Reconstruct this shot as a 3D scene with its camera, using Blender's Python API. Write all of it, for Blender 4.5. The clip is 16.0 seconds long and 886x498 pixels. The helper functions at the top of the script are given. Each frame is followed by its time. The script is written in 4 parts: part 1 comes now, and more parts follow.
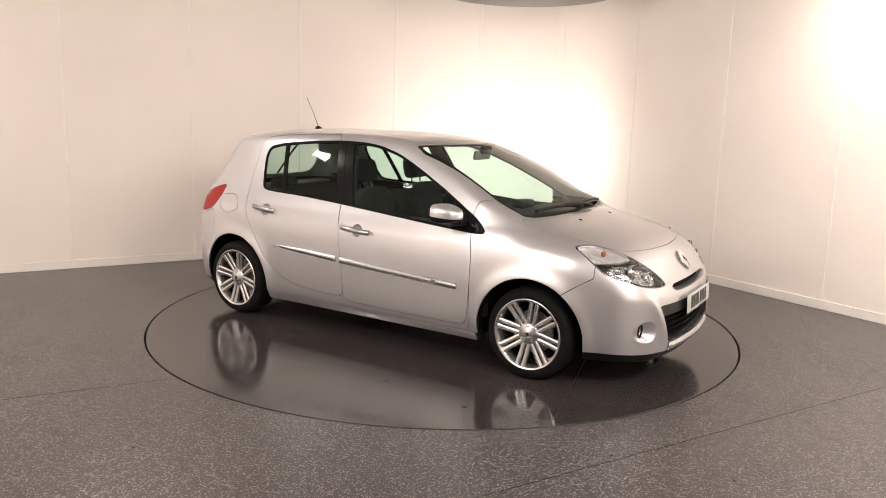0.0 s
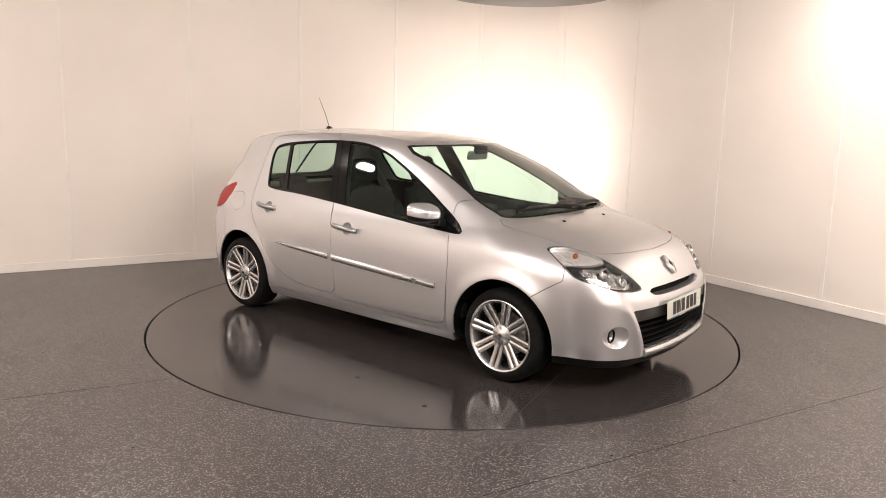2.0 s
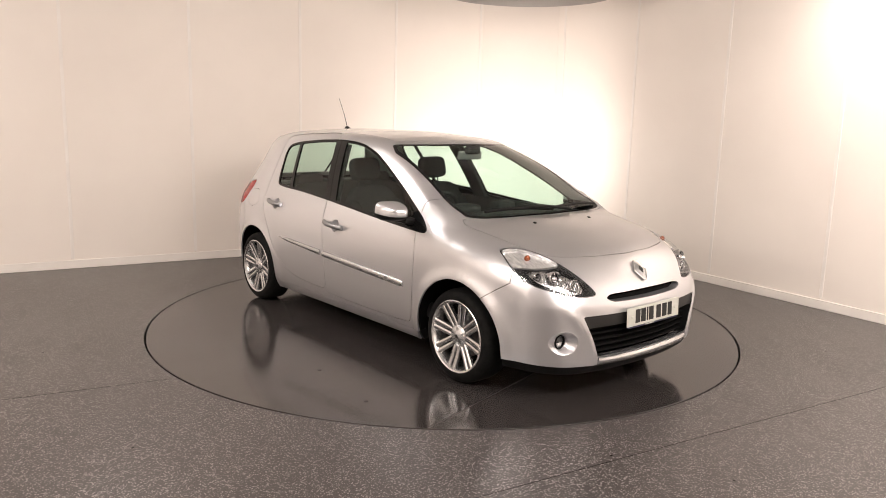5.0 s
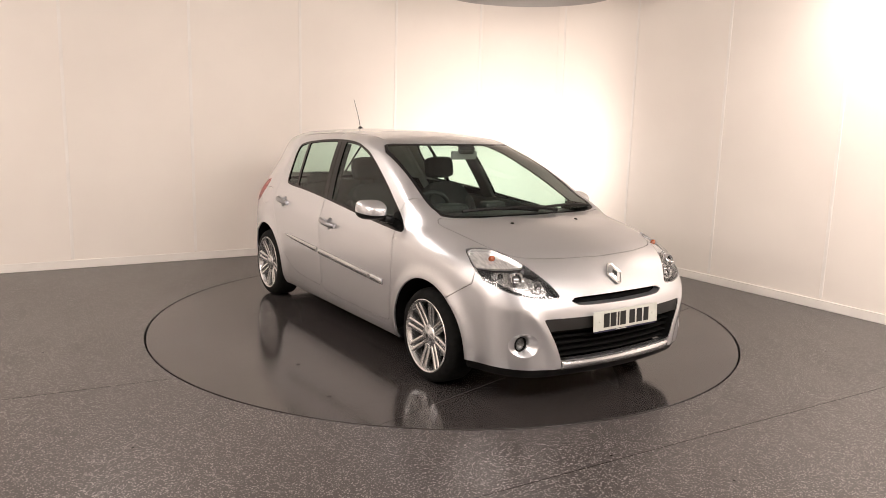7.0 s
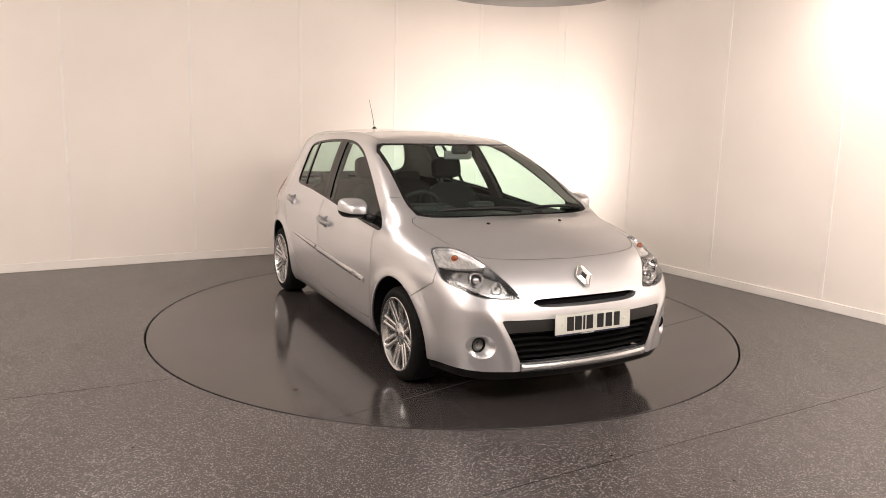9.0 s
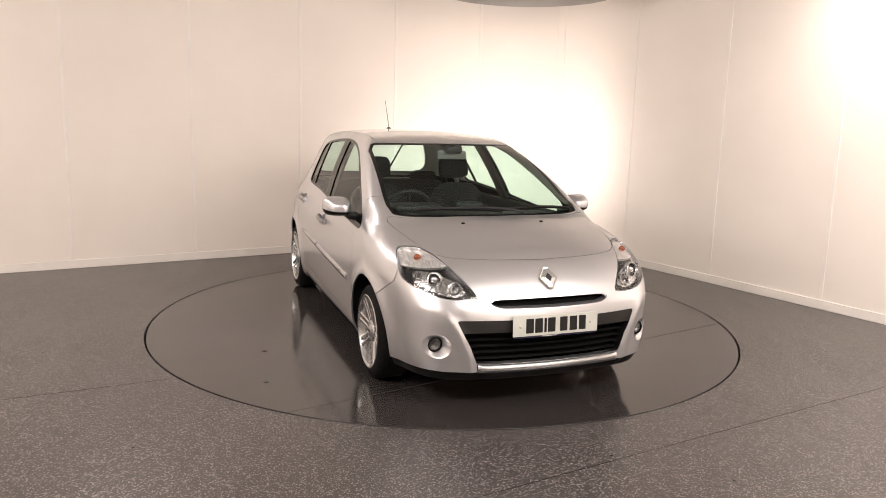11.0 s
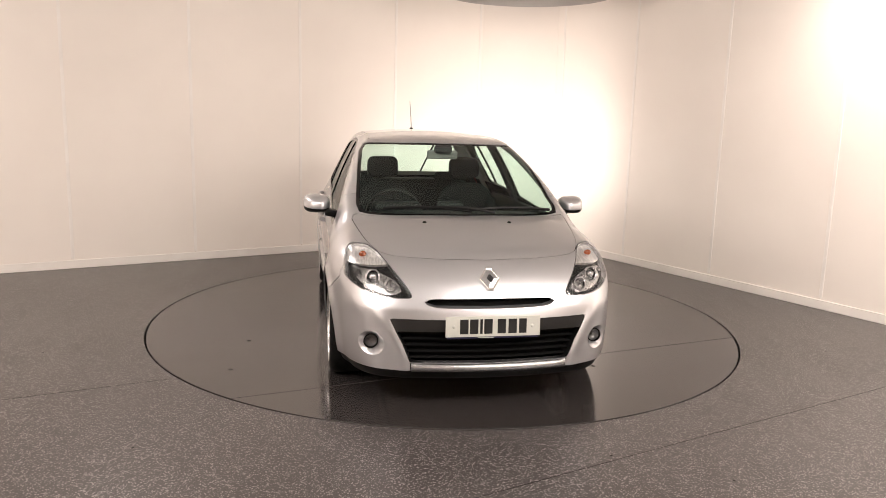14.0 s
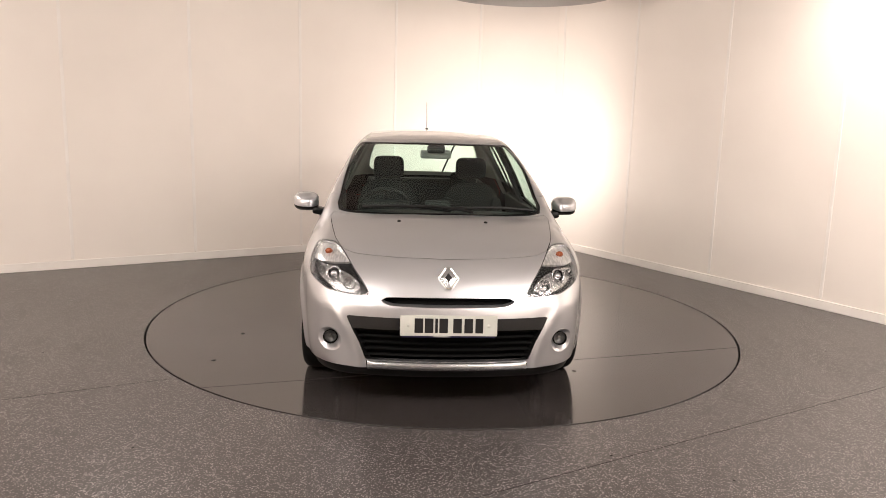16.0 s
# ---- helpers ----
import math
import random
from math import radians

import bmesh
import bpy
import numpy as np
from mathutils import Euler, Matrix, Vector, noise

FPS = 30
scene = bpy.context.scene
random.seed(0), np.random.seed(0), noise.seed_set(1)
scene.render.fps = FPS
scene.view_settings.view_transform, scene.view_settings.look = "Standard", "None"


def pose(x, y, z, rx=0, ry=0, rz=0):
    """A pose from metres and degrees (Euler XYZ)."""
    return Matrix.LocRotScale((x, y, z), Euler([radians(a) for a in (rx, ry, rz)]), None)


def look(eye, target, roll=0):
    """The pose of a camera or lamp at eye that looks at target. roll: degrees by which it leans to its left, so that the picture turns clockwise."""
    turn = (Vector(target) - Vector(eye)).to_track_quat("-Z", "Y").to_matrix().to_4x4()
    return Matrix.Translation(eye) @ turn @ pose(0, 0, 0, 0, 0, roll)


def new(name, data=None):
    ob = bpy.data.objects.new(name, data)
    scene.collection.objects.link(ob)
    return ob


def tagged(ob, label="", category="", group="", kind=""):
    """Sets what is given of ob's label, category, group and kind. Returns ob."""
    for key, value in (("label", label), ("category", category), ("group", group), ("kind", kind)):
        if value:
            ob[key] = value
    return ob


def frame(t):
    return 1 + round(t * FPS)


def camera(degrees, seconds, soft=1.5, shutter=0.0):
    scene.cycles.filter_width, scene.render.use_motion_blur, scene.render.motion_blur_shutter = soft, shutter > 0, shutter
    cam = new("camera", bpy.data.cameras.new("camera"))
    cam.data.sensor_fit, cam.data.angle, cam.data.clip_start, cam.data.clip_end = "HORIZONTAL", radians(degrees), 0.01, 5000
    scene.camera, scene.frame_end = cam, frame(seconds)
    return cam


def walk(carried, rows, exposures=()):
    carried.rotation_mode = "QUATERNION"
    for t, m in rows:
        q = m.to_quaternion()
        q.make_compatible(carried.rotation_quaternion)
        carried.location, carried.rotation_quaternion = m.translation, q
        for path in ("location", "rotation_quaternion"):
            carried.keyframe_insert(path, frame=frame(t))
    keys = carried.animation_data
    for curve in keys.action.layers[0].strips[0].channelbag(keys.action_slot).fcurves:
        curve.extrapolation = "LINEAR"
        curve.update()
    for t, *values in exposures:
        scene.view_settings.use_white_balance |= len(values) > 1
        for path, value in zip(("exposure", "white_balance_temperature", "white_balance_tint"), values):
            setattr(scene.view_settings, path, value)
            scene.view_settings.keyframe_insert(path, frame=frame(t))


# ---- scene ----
# camera on a tripod, looking at a car on a turntable in a white photo studio
cam = camera(61.26, 16.0, soft=0.7)
EYE = Vector((0.0, -5.874, 1.581))
AIM = EYE + Vector((-0.00214, 0.98493, -0.17296))
walk(cam, [(0.0, look(EYE, AIM, 1.577)), (16.0, look(EYE, AIM, 1.577))])

# ---------- light ----------
world = bpy.data.worlds.new("world")
world.use_nodes = True
world.node_tree.nodes["Background"].inputs[0].default_value = (1.0, 0.9, 0.8, 1)
world.node_tree.nodes["Background"].inputs[1].default_value = 0.02
scene.world = world
scene.view_settings.exposure = 0.14
WARM = (1.0, 0.89, 0.82)


def flood(name, place, target, watts, width, height, color=WARM):
    lamp = bpy.data.lights.new(name, "AREA")
    lamp.shape, lamp.size, lamp.size_y, lamp.energy, lamp.color = "RECTANGLE", width, height, watts, color
    ob = new(name, lamp)
    ob.matrix_world = look(place, target)
    return ob


def wash(name, place, target, watts, degrees, color=WARM):
    lamp = bpy.data.lights.new(name, "SPOT")
    lamp.energy, lamp.color, lamp.spot_size, lamp.spot_blend, lamp.shadow_soft_size = watts, color, radians(degrees), 1.0, 0.05
    ob = new(name, lamp)
    ob.matrix_world = look(place, target)
    return ob


# floodlights above head height; the spots turn to the walls for bounce light
flood("flood_left", (-2.65, -0.33, 2.48), (0.2, 0.3, 0.6), 20, 0.20, 0.12)
flood("flood_front_left", (-2.3, -3.9, 3.08), (0.1, 0.8, 0.7), 118, 2.6, 1.4)
flood("flood_front_right", (2.3, -3.9, 3.08), (0.1, 0.8, 0.7), 160, 2.6, 1.4)
# unseen pair added low behind the car to make the corner glow
wash("wash_corner_left", (0.75, 2.15, 1.15), (0.42, 3.86, 1.25), 105, 178)
wash("wash_corner_right", (0.48, 2.50, 1.15), (1.50, 3.60, 1.2), 40, 178)
wash("wash_right", (2.95, -0.25, 2.80), (3.70, 0.20, 2.1), 70, 160)
# unseen fills, added only to brighten the walls and their bounce
wash("fill_left", (-2.9, -1.5, 2.85), (-3.6, 1.4, 1.1), 36, 165)
wash("fill_near_left", (-3.2, -4.6, 2.6), (-5.0, -5.6, 1.5), 360, 170)
wash("fill_near_right", (2.6, -5.4, 2.6), (3.6, -7.0, 1.5), 420, 170)
wash("fill_side_right", (3.3, -3.0, 2.6), (4.7, -2.1, 1.4), 330, 170)
wash("fill_side_left", (-4.0, -2.2, 2.6), (-5.4, -1.8, 1.4), 200, 170)

# ---------- materials ----------
def material(name, color=(0.5, 0.5, 0.5), rough=0.5, metal=0.0, coat=0.0, coat_rough=0.03, emit=0.0, ior=1.5):
    m = bpy.data.materials.new(name)
    m.use_nodes = True
    b = m.node_tree.nodes["Principled BSDF"]
    b.inputs["Base Color"].default_value = (*color, 1)
    b.inputs["Roughness"].default_value = rough
    b.inputs["Metallic"].default_value = metal
    b.inputs["Coat Weight"].default_value = coat
    b.inputs["Coat Roughness"].default_value = coat_rough
    b.inputs["IOR"].default_value = ior
    if emit:
        b.inputs["Emission Color"].default_value = (*color, 1)
        b.inputs["Emission Strength"].default_value = emit
    return m


def node(m, kind, **values):
    n = m.node_tree.nodes.new(kind)
    for key, value in values.items():
        n.inputs[key.replace("_", " ")].default_value = value
    return n


def wire(m, a, out, b, into):
    m.node_tree.links.new(a.outputs[out], b.inputs[into])


def grain(m, scale, low, high, bump=0.0, into="Base Color", detail=4.0, space="Object", stretch=(1, 1, 1)):
    """Noise between two values (colours or roughness) and, if wanted, a little relief from the same noise."""
    b = m.node_tree.nodes["Principled BSDF"]
    place = m.node_tree.nodes.new("ShaderNodeTexCoord")
    size = node(m, "ShaderNodeMapping", Scale=stretch)
    wire(m, place, space, size, "Vector")
    n = node(m, "ShaderNodeTexNoise", Scale=scale, Detail=detail)
    wire(m, size, "Vector", n, "Vector")
    ramp = m.node_tree.nodes.new("ShaderNodeValToRGB")
    ramp.color_ramp.elements[0].position, ramp.color_ramp.elements[1].position = 0.35, 0.65
    if into == "Base Color":
        ramp.color_ramp.elements[0].color, ramp.color_ramp.elements[1].color = (*low, 1), (*high, 1)
    else:
        ramp.color_ramp.elements[0].color, ramp.color_ramp.elements[1].color = (low, low, low, 1), (high, high, high, 1)
    wire(m, n, "Fac", ramp, "Fac")
    wire(m, ramp, "Color", b, into)
    if bump:
        bm = node(m, "ShaderNodeBump", Strength=bump, Distance=0.002)
        wire(m, n, "Fac", bm, "Height")
        wire(m, bm, "Normal", b, "Normal")
    return m


def glass(name, tint, rough=0.0, gloss=0.9, least=0.045, most=0.7):
    """Clear tinted sheet: what is behind shows through, and it mirrors more towards grazing."""
    m = bpy.data.materials.new(name)
    m.use_nodes = True
    nodes = m.node_tree.nodes
    nodes.remove(nodes["Principled BSDF"])
    clear, shine, mix, facing = (nodes.new("ShaderNode" + k) for k in ("BsdfTransparent", "BsdfGlossy", "MixShader", "LayerWeight"))
    power, scale = nodes.new("ShaderNodeMath"), nodes.new("ShaderNodeMath")
    clear.inputs["Color"].default_value = (*tint, 1)
    shine.inputs["Color"].default_value = (gloss, gloss, gloss, 1)
    shine.inputs["Roughness"].default_value = rough
    facing.inputs["Blend"].default_value = 0.5
    power.operation, power.inputs[1].default_value = "POWER", 4.0
    scale.operation, scale.inputs[1].default_value, scale.inputs[2].default_value = "MULTIPLY_ADD", most, least
    wire(m, facing, "Facing", power, 0)
    wire(m, power, "Value", scale, 0)
    wire(m, scale, "Value", mix, "Fac")
    wire(m, clear, "BSDF", mix, 1)
    wire(m, shine, "BSDF", mix, 2)
    wire(m, mix, "Shader", nodes["Material Output"], "Surface")
    return m


def floor_material(name, rough_low, rough_high, flecks, tone_scale=1.0):
    """Dark grey safety vinyl: mottled, with fine light flecks and broad scuffs in the gloss."""
    m = material(name, (0.1, 0.1, 0.1), 0.2)
    b = m.node_tree.nodes["Principled BSDF"]
    place = m.node_tree.nodes.new("ShaderNodeTexCoord")
    base = node(m, "ShaderNodeTexNoise", Scale=1.1, Detail=4.0)
    scuff = node(m, "ShaderNodeTexNoise", Scale=5.0, Detail=5.0)
    fleck = node(m, "ShaderNodeTexVoronoi", Scale=190.0)
    fine = node(m, "ShaderNodeTexNoise", Scale=170.0, Detail=3.0)
    stretch = node(m, "ShaderNodeMapping", Scale=(1.0, 0.25, 1.0), Rotation=(0, 0, 0.6))
    wire(m, place, "Object", stretch, "Vector")
    wire(m, stretch, "Vector", scuff, "Vector")
    for n in (base, fleck, fine):
        wire(m, place, "Object", n, "Vector")
    tone = m.node_tree.nodes.new("ShaderNodeValToRGB")
    k = tone_scale
    tone.color_ramp.elements[0].color, tone.color_ramp.elements[1].color = (0.056 * k, 0.049 * k, 0.048 * k, 1), (0.096 * k, 0.084 * k, 0.082 * k, 1)
    wire(m, base, "Fac", tone, "Fac")
    mottle = m.node_tree.nodes.new("ShaderNodeValToRGB")
    mottle.color_ramp.elements[0].position, mottle.color_ramp.elements[1].position = 0.36, 0.64
    low, high = 1 - 0.45 * flecks, 1 + 0.45 * flecks
    mottle.color_ramp.elements[0].color, mottle.color_ramp.elements[1].color = (low, low, low, 1), (high, high, high, 1)
    wire(m, fine, "Fac", mottle, "Fac")
    speck = m.node_tree.nodes.new("ShaderNodeMixRGB")
    speck.blend_type = "MULTIPLY"
    speck.inputs["Fac"].default_value = 1.0
    wire(m, tone, "Color", speck, "Color1")
    wire(m, mottle, "Color", speck, "Color2")
    spots = m.node_tree.nodes.new("ShaderNodeValToRGB")
    spots.color_ramp.elements[0].position, spots.color_ramp.elements[1].position = 0.72, 0.78
    spots.color_ramp.elements[0].color, spots.color_ramp.elements[1].color = (0, 0, 0, 1), (flecks, flecks, flecks, 1)
    wire(m, fleck, "Color", spots, "Fac")
    mix = m.node_tree.nodes.new("ShaderNodeMixRGB")
    mix.inputs["Color2"].default_value = (0.29, 0.27, 0.262, 1)
    wire(m, spots, "Color", mix, "Fac")
    wire(m, speck, "Color", mix, "Color1")
    wire(m, mix, "Color", b, "Base Color")
    gloss = node(m, "ShaderNodeMapRange")
    gloss.inputs["To Min"].default_value, gloss.inputs["To Max"].default_value = rough_low, rough_high
    gloss.inputs["From Min"].default_value, gloss.inputs["From Max"].default_value = 0.3, 0.7
    wire(m, scuff, "Fac", gloss, "Value")
    wire(m, gloss, "Result", b, "Roughness")
    bump = node(m, "ShaderNodeBump", Strength=0.05 * flecks, Distance=0.001)
    wire(m, fine, "Fac", bump, "Height")
    wire(m, bump, "Normal", b, "Normal")
    return m


M = {}
M["wall"] = grain(material("cream_wall_paint", (0.8, 0.75, 0.7), 0.55), 0.9, (0.785, 0.728, 0.675), (0.825, 0.768, 0.713), 0.02)
M["trim"] = grain(material("white_gloss_paint", (0.8, 0.79, 0.77), 0.3), 3.0, (0.77, 0.73, 0.69), (0.83, 0.79, 0.75))
M["ceiling"] = grain(material("ceiling_paint", (0.5, 0.49, 0.47), 0.8), 1.5, (0.52, 0.508, 0.49), (0.58, 0.567, 0.548))
M["drum"] = grain(material("pale_grey_drum", (0.4, 0.39, 0.38), 0.6), 2.0, (0.40, 0.39, 0.375), (0.45, 0.44, 0.425))
M["floor"] = floor_material("grey_speckled_vinyl", 0.30, 0.36, 1.0, 0.70)
M["table"] = floor_material("grey_speckled_vinyl_polished", 0.09, 0.17, 0.05, 0.52)
M["table"].node_tree.nodes["Principled BSDF"].inputs["IOR"].default_value = 1.58
M["joint"] = material("dark_joint", (0.034, 0.031, 0.030), 0.6, ior=1.35)
# near-black colour puts the gap's shade into the pit lining
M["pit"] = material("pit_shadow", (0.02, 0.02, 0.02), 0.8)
M["paint"] = material("silver_metallic_paint", (0.68, 0.683, 0.71), 0.34, 0.86, 1.0, 0.015)
paint = M["paint"]
paint.node_tree.nodes["Principled BSDF"].inputs["Coat IOR"].default_value = 1.5
flake = node(paint, "ShaderNodeTexVoronoi", Scale=1500.0)
spot = paint.node_tree.nodes.new("ShaderNodeTexCoord")
wire(paint, spot, "Object", flake, "Vector")
span = node(paint, "ShaderNodeMapRange")
span.inputs["To Min"].default_value, span.inputs["To Max"].default_value = 0.30, 0.38
wire(paint, flake, "Color", span, "Value")
wire(paint, span, "Result", paint.node_tree.nodes["Principled BSDF"], "Roughness")
M["satin"] = material("satin_silver", (0.60, 0.605, 0.62), 0.26, 0.92)
M["handle"] = material("grey_satin_handle", (0.36, 0.36, 0.37), 0.32, 0.9)
M["black"] = material("black_plastic", (0.006, 0.006, 0.006), 0.38, ior=1.28)
M["gloss_black"] = material("black_gloss", (0.006, 0.006, 0.006), 0.10, ior=1.35)
M["under"] = material("underbody_black", (0.006, 0.006, 0.006), 0.8, ior=1.15)
M["rubber"] = grain(material("tyre_rubber", (0.008, 0.008, 0.008), 0.75, ior=1.22), 40, (0.005, 0.005, 0.005), (0.009, 0.0088, 0.0085))
M["alloy"] = material("bright_alloy", (0.66, 0.66, 0.665), 0.26, 0.95)
M["alloy_dark"] = material("cast_alloy", (0.30, 0.295, 0.29), 0.4, 0.9)
M["chrome"] = material("chrome", (0.86, 0.86, 0.85), 0.06, 1.0)
M["glass"] = glass("tinted_glass", (0.80, 0.93, 0.88), least=0.032)
M["side_glass"] = glass("tinted_side_glass", (0.72, 0.88, 0.81), least=0.03, most=0.55)
M["lens"] = glass("clear_lens", (0.96, 0.965, 0.97), least=0.03, most=0.22)
M["bezel"] = material("dark_lamp_bezel", (0.006, 0.006, 0.0065), 0.22, 0.0)
M["reflector"] = material("lamp_reflector", (0.62, 0.62, 0.63), 0.10, 1.0)
M["amber"] = material("amber_bulb", (0.26, 0.06, 0.018), 0.25)
M["red"] = material("red_lens", (0.28, 0.005, 0.005), 0.25, 0.0, 0.0, ior=1.38)
M["plate"] = grain(material("plate_white", (0.72, 0.72, 0.66), 0.3), 8, (0.58, 0.59, 0.54), (0.64, 0.65, 0.60))
M["ink"] = material("plate_black", (0.012, 0.012, 0.012), 0.4)
M["blue"] = material("dealer_strip_blue", (0.008, 0.009, 0.04), 0.4)
M["fabric"] = grain(material("charcoal_seat_fabric", (0.03, 0.03, 0.032), 0.9), 18, (0.006, 0.006, 0.0065), (0.010, 0.010, 0.0105))
# black-to-bright mottle paints the lamp's sparkle into the colour; the bump is relief
M["facet"] = grain(material("faceted_reflector_painted_glints", (0.85, 0.85, 0.85), 0.12, 0.9), 120, (0.03, 0.03, 0.032), (0.80, 0.80, 0.80), 1.0, detail=2.0)
M["ribbed"] = grain(material("ribbed_clear_reflector", (0.6, 0.6, 0.6), 0.28, 0.7), 26, (0.62, 0.62, 0.62), (0.92, 0.91, 0.90), 0.6, detail=1.0, stretch=(1, 3, 0.4))
M["band"] = grain(material("satin_black_plastic", (0.02, 0.019, 0.018), 0.42, ior=1.4), 300, (0.017, 0.016, 0.0155), (0.023, 0.022, 0.021), 0.1)
M["aerial"] = material("grey_aerial_coat", (0.10, 0.098, 0.095), 0.4)
M["grey"] = material("grey_plastic", (0.22, 0.215, 0.21), 0.45)
M["dash"] = grain(material("dark_dashboard", (0.02, 0.02, 0.021), 0.6), 90, (0.009, 0.009, 0.0095), (0.015, 0.015, 0.0155), 0.1)
M["liner"] = material("pale_grey_headliner", (0.34, 0.335, 0.32), 0.9)
M["disc"] = material("brake_disc_steel", (0.25, 0.245, 0.24), 0.35, 0.9)


# ---------- mesh helpers ----------
def mesh_of(name, verts, faces, mat, normals=None, smooth=True):
    me = bpy.data.meshes.new(name)
    seen, clean = set(), []
    for f in np.asarray(faces).tolist():
        key = tuple(sorted(f))
        if len(set(f)) == len(f) and key not in seen:
            seen.add(key)
            clean.append(f)
    me.from_pydata([tuple(v) for v in verts], [], clean)
    if mat:
        me.materials.append(mat)
    if smooth:
        me.polygons.foreach_set("use_smooth", [True] * len(me.polygons))
    if normals is not None:
        me.normals_split_custom_set_from_vertices([tuple(n) for n in normals])
    me.update()
    return me


def held(ob, parent, label=""):
    if parent:
        ob.parent = parent
    return tagged(ob, label) if label else ob


def part(name, bm, mat, parent=None, label="", smooth=True, place=None):
    me = bpy.data.meshes.new(name)
    bm.to_mesh(me)
    bm.free()
    me.materials.append(mat)
    if smooth:
        me.polygons.foreach_set("use_smooth", [True] * len(me.polygons))
        me.set_sharp_from_angle(angle=radians(38))
    ob = held(new(name, me), parent, label)
    if place is not None:
        ob.matrix_local = place
    return ob


def block(bm, center, size, bevel=0.0, turn=None, segments=2):
    m = Matrix.Translation(center) @ (turn or Matrix()) @ Matrix.Diagonal((*size, 1))
    made = bmesh.ops.create_cube(bm, size=1.0, matrix=m)["verts"]
    if bevel:
        edges = list({e for v in made for e in v.link_edges})
        bmesh.ops.bevel(bm, geom=edges, offset=bevel, segments=segments, profile=0.5, affect="EDGES")
    return bm


def revolve(bm, profile, steps=48, m=None, close=False):
    """Turn (radius, height) pairs about z."""
    m = m or Matrix()
    rings = []
    for i in range(steps):
        a = 2 * math.pi * i / steps
        rings.append([bm.verts.new(m @ Vector((r * math.cos(a), r * math.sin(a), h))) for r, h in profile])
    for i in range(steps):
        a, b = rings[i], rings[(i + 1) % steps]
        for k in range(len(profile) - 1 + (1 if close else 0)):
            k2 = (k + 1) % len(profile)
            bm.faces.new((a[k], b[k], b[k2], a[k2]))
    bmesh.ops.remove_doubles(bm, verts=bm.verts[:], dist=1e-5)
    return bm


def tube(bm, points, radius, sides=8, taper=1.0):
    """A round bar along points."""
    points = [Vector(p) for p in points]
    rings = []
    for i, p in enumerate(points):
        d = (points[min(i + 1, len(points) - 1)] - points[max(i - 1, 0)]).normalized()
        q = d.to_track_quat("Z", "X").to_matrix()
        r = radius * (1 + (taper - 1) * i / max(1, len(points) - 1))
        rings.append([bm.verts.new(p + q @ Vector((r * math.cos(2 * math.pi * k / sides), r * math.sin(2 * math.pi * k / sides), 0)))
                      for k in range(sides)])
    for a, b in zip(rings, rings[1:]):
        for k in range(sides):
            bm.faces.new((a[k], a[(k + 1) % sides], b[(k + 1) % sides], b[k]))
    bm.faces.new(rings[0][::-1])
    bm.faces.new(rings[-1])
    return bm


def axis_to(place, direction):
    """A pose whose z points along direction."""
    return Matrix.Translation(place) @ Vector(direction).to_track_quat("Z", "Y").to_matrix().to_4x4()


# ---------- the studio ----------
CORNER = Vector((0.975, 4.25, 0))
ALONG_LEFT, ALONG_RIGHT = Vector((-0.8562, -0.5166, 0)), Vector((0.5435, -0.8394, 0))
LEFT_LONG, RIGHT_LONG, HIGH = 9.3, 11.0, 3.25
TABLE_R = 2.237


def wall(name, start, along, length, first, inward, panels=True):
    """A boarded wall: backing, separate boards 1.2 m wide with open joints, and a skirting board."""
    turn = Matrix.Translation(start) @ Matrix((along, inward, (0, 0, 1))).transposed().to_4x4()
    bm = bmesh.new()
    block(bm, (length / 2, -0.10, HIGH / 2), (length + 0.3, 0.15, HIGH))
    back = part(name, bm, M["wall"], place=turn, smooth=False)
    tagged(back, "studio wall of painted white boards with fine vertical joints", "wall", kind="structure")
    edges = [0.0] + [first + 1.19 * k for k in range(20) if first + 1.19 * k < length - 0.05] + [length]
    for a, b in zip(edges, edges[1:]):
        bm = bmesh.new()
        block(bm, ((a + b) / 2, -0.0125, HIGH / 2), (b - a - 0.003, 0.025, HIGH - 0.004), 0.0015, segments=1)
        part("board", bm, M["wall"], back, smooth=False)
    for a in edges[1:-1] if panels else []:
        bm = bmesh.new()
        block(bm, (a, 0.003, HIGH / 2 + 0.045), (0.030, 0.006, HIGH - 0.10), 0.0015, segments=1)
        part("joint_strip", bm, M["trim"], back, smooth=False)
    bm = bmesh.new()
    block(bm, (length / 2, 0.008, 0.042), (length, 0.016, 0.084), 0.004)
    base = part("baseboard", bm, M["trim"], place=turn, smooth=False)
    tagged(base, "white painted skirting board along the studio wall", "skirting board", kind="structure")
    return back


LEFT_END, RIGHT_END = CORNER + ALONG_LEFT * LEFT_LONG, CORNER + ALONG_RIGHT * RIGHT_LONG
FAR_END = LEFT_END + ALONG_RIGHT * RIGHT_LONG
wall("wall_left", CORNER, ALONG_LEFT, LEFT_LONG, 0.70, Vector((0.5166, -0.8562, 0)))
wall("wall_right", CORNER, ALONG_RIGHT, RIGHT_LONG, 0.78, Vector((-0.8394, -0.5435, 0)))
wall("wall_near_left", LEFT_END, ALONG_RIGHT, RIGHT_LONG, 0.7, Vector((0.8394, 0.5435, 0)), False)
wall("wall_near_right", RIGHT_END, ALONG_LEFT, LEFT_LONG, 0.7, Vector((-0.5166, 0.8562, 0)), False)

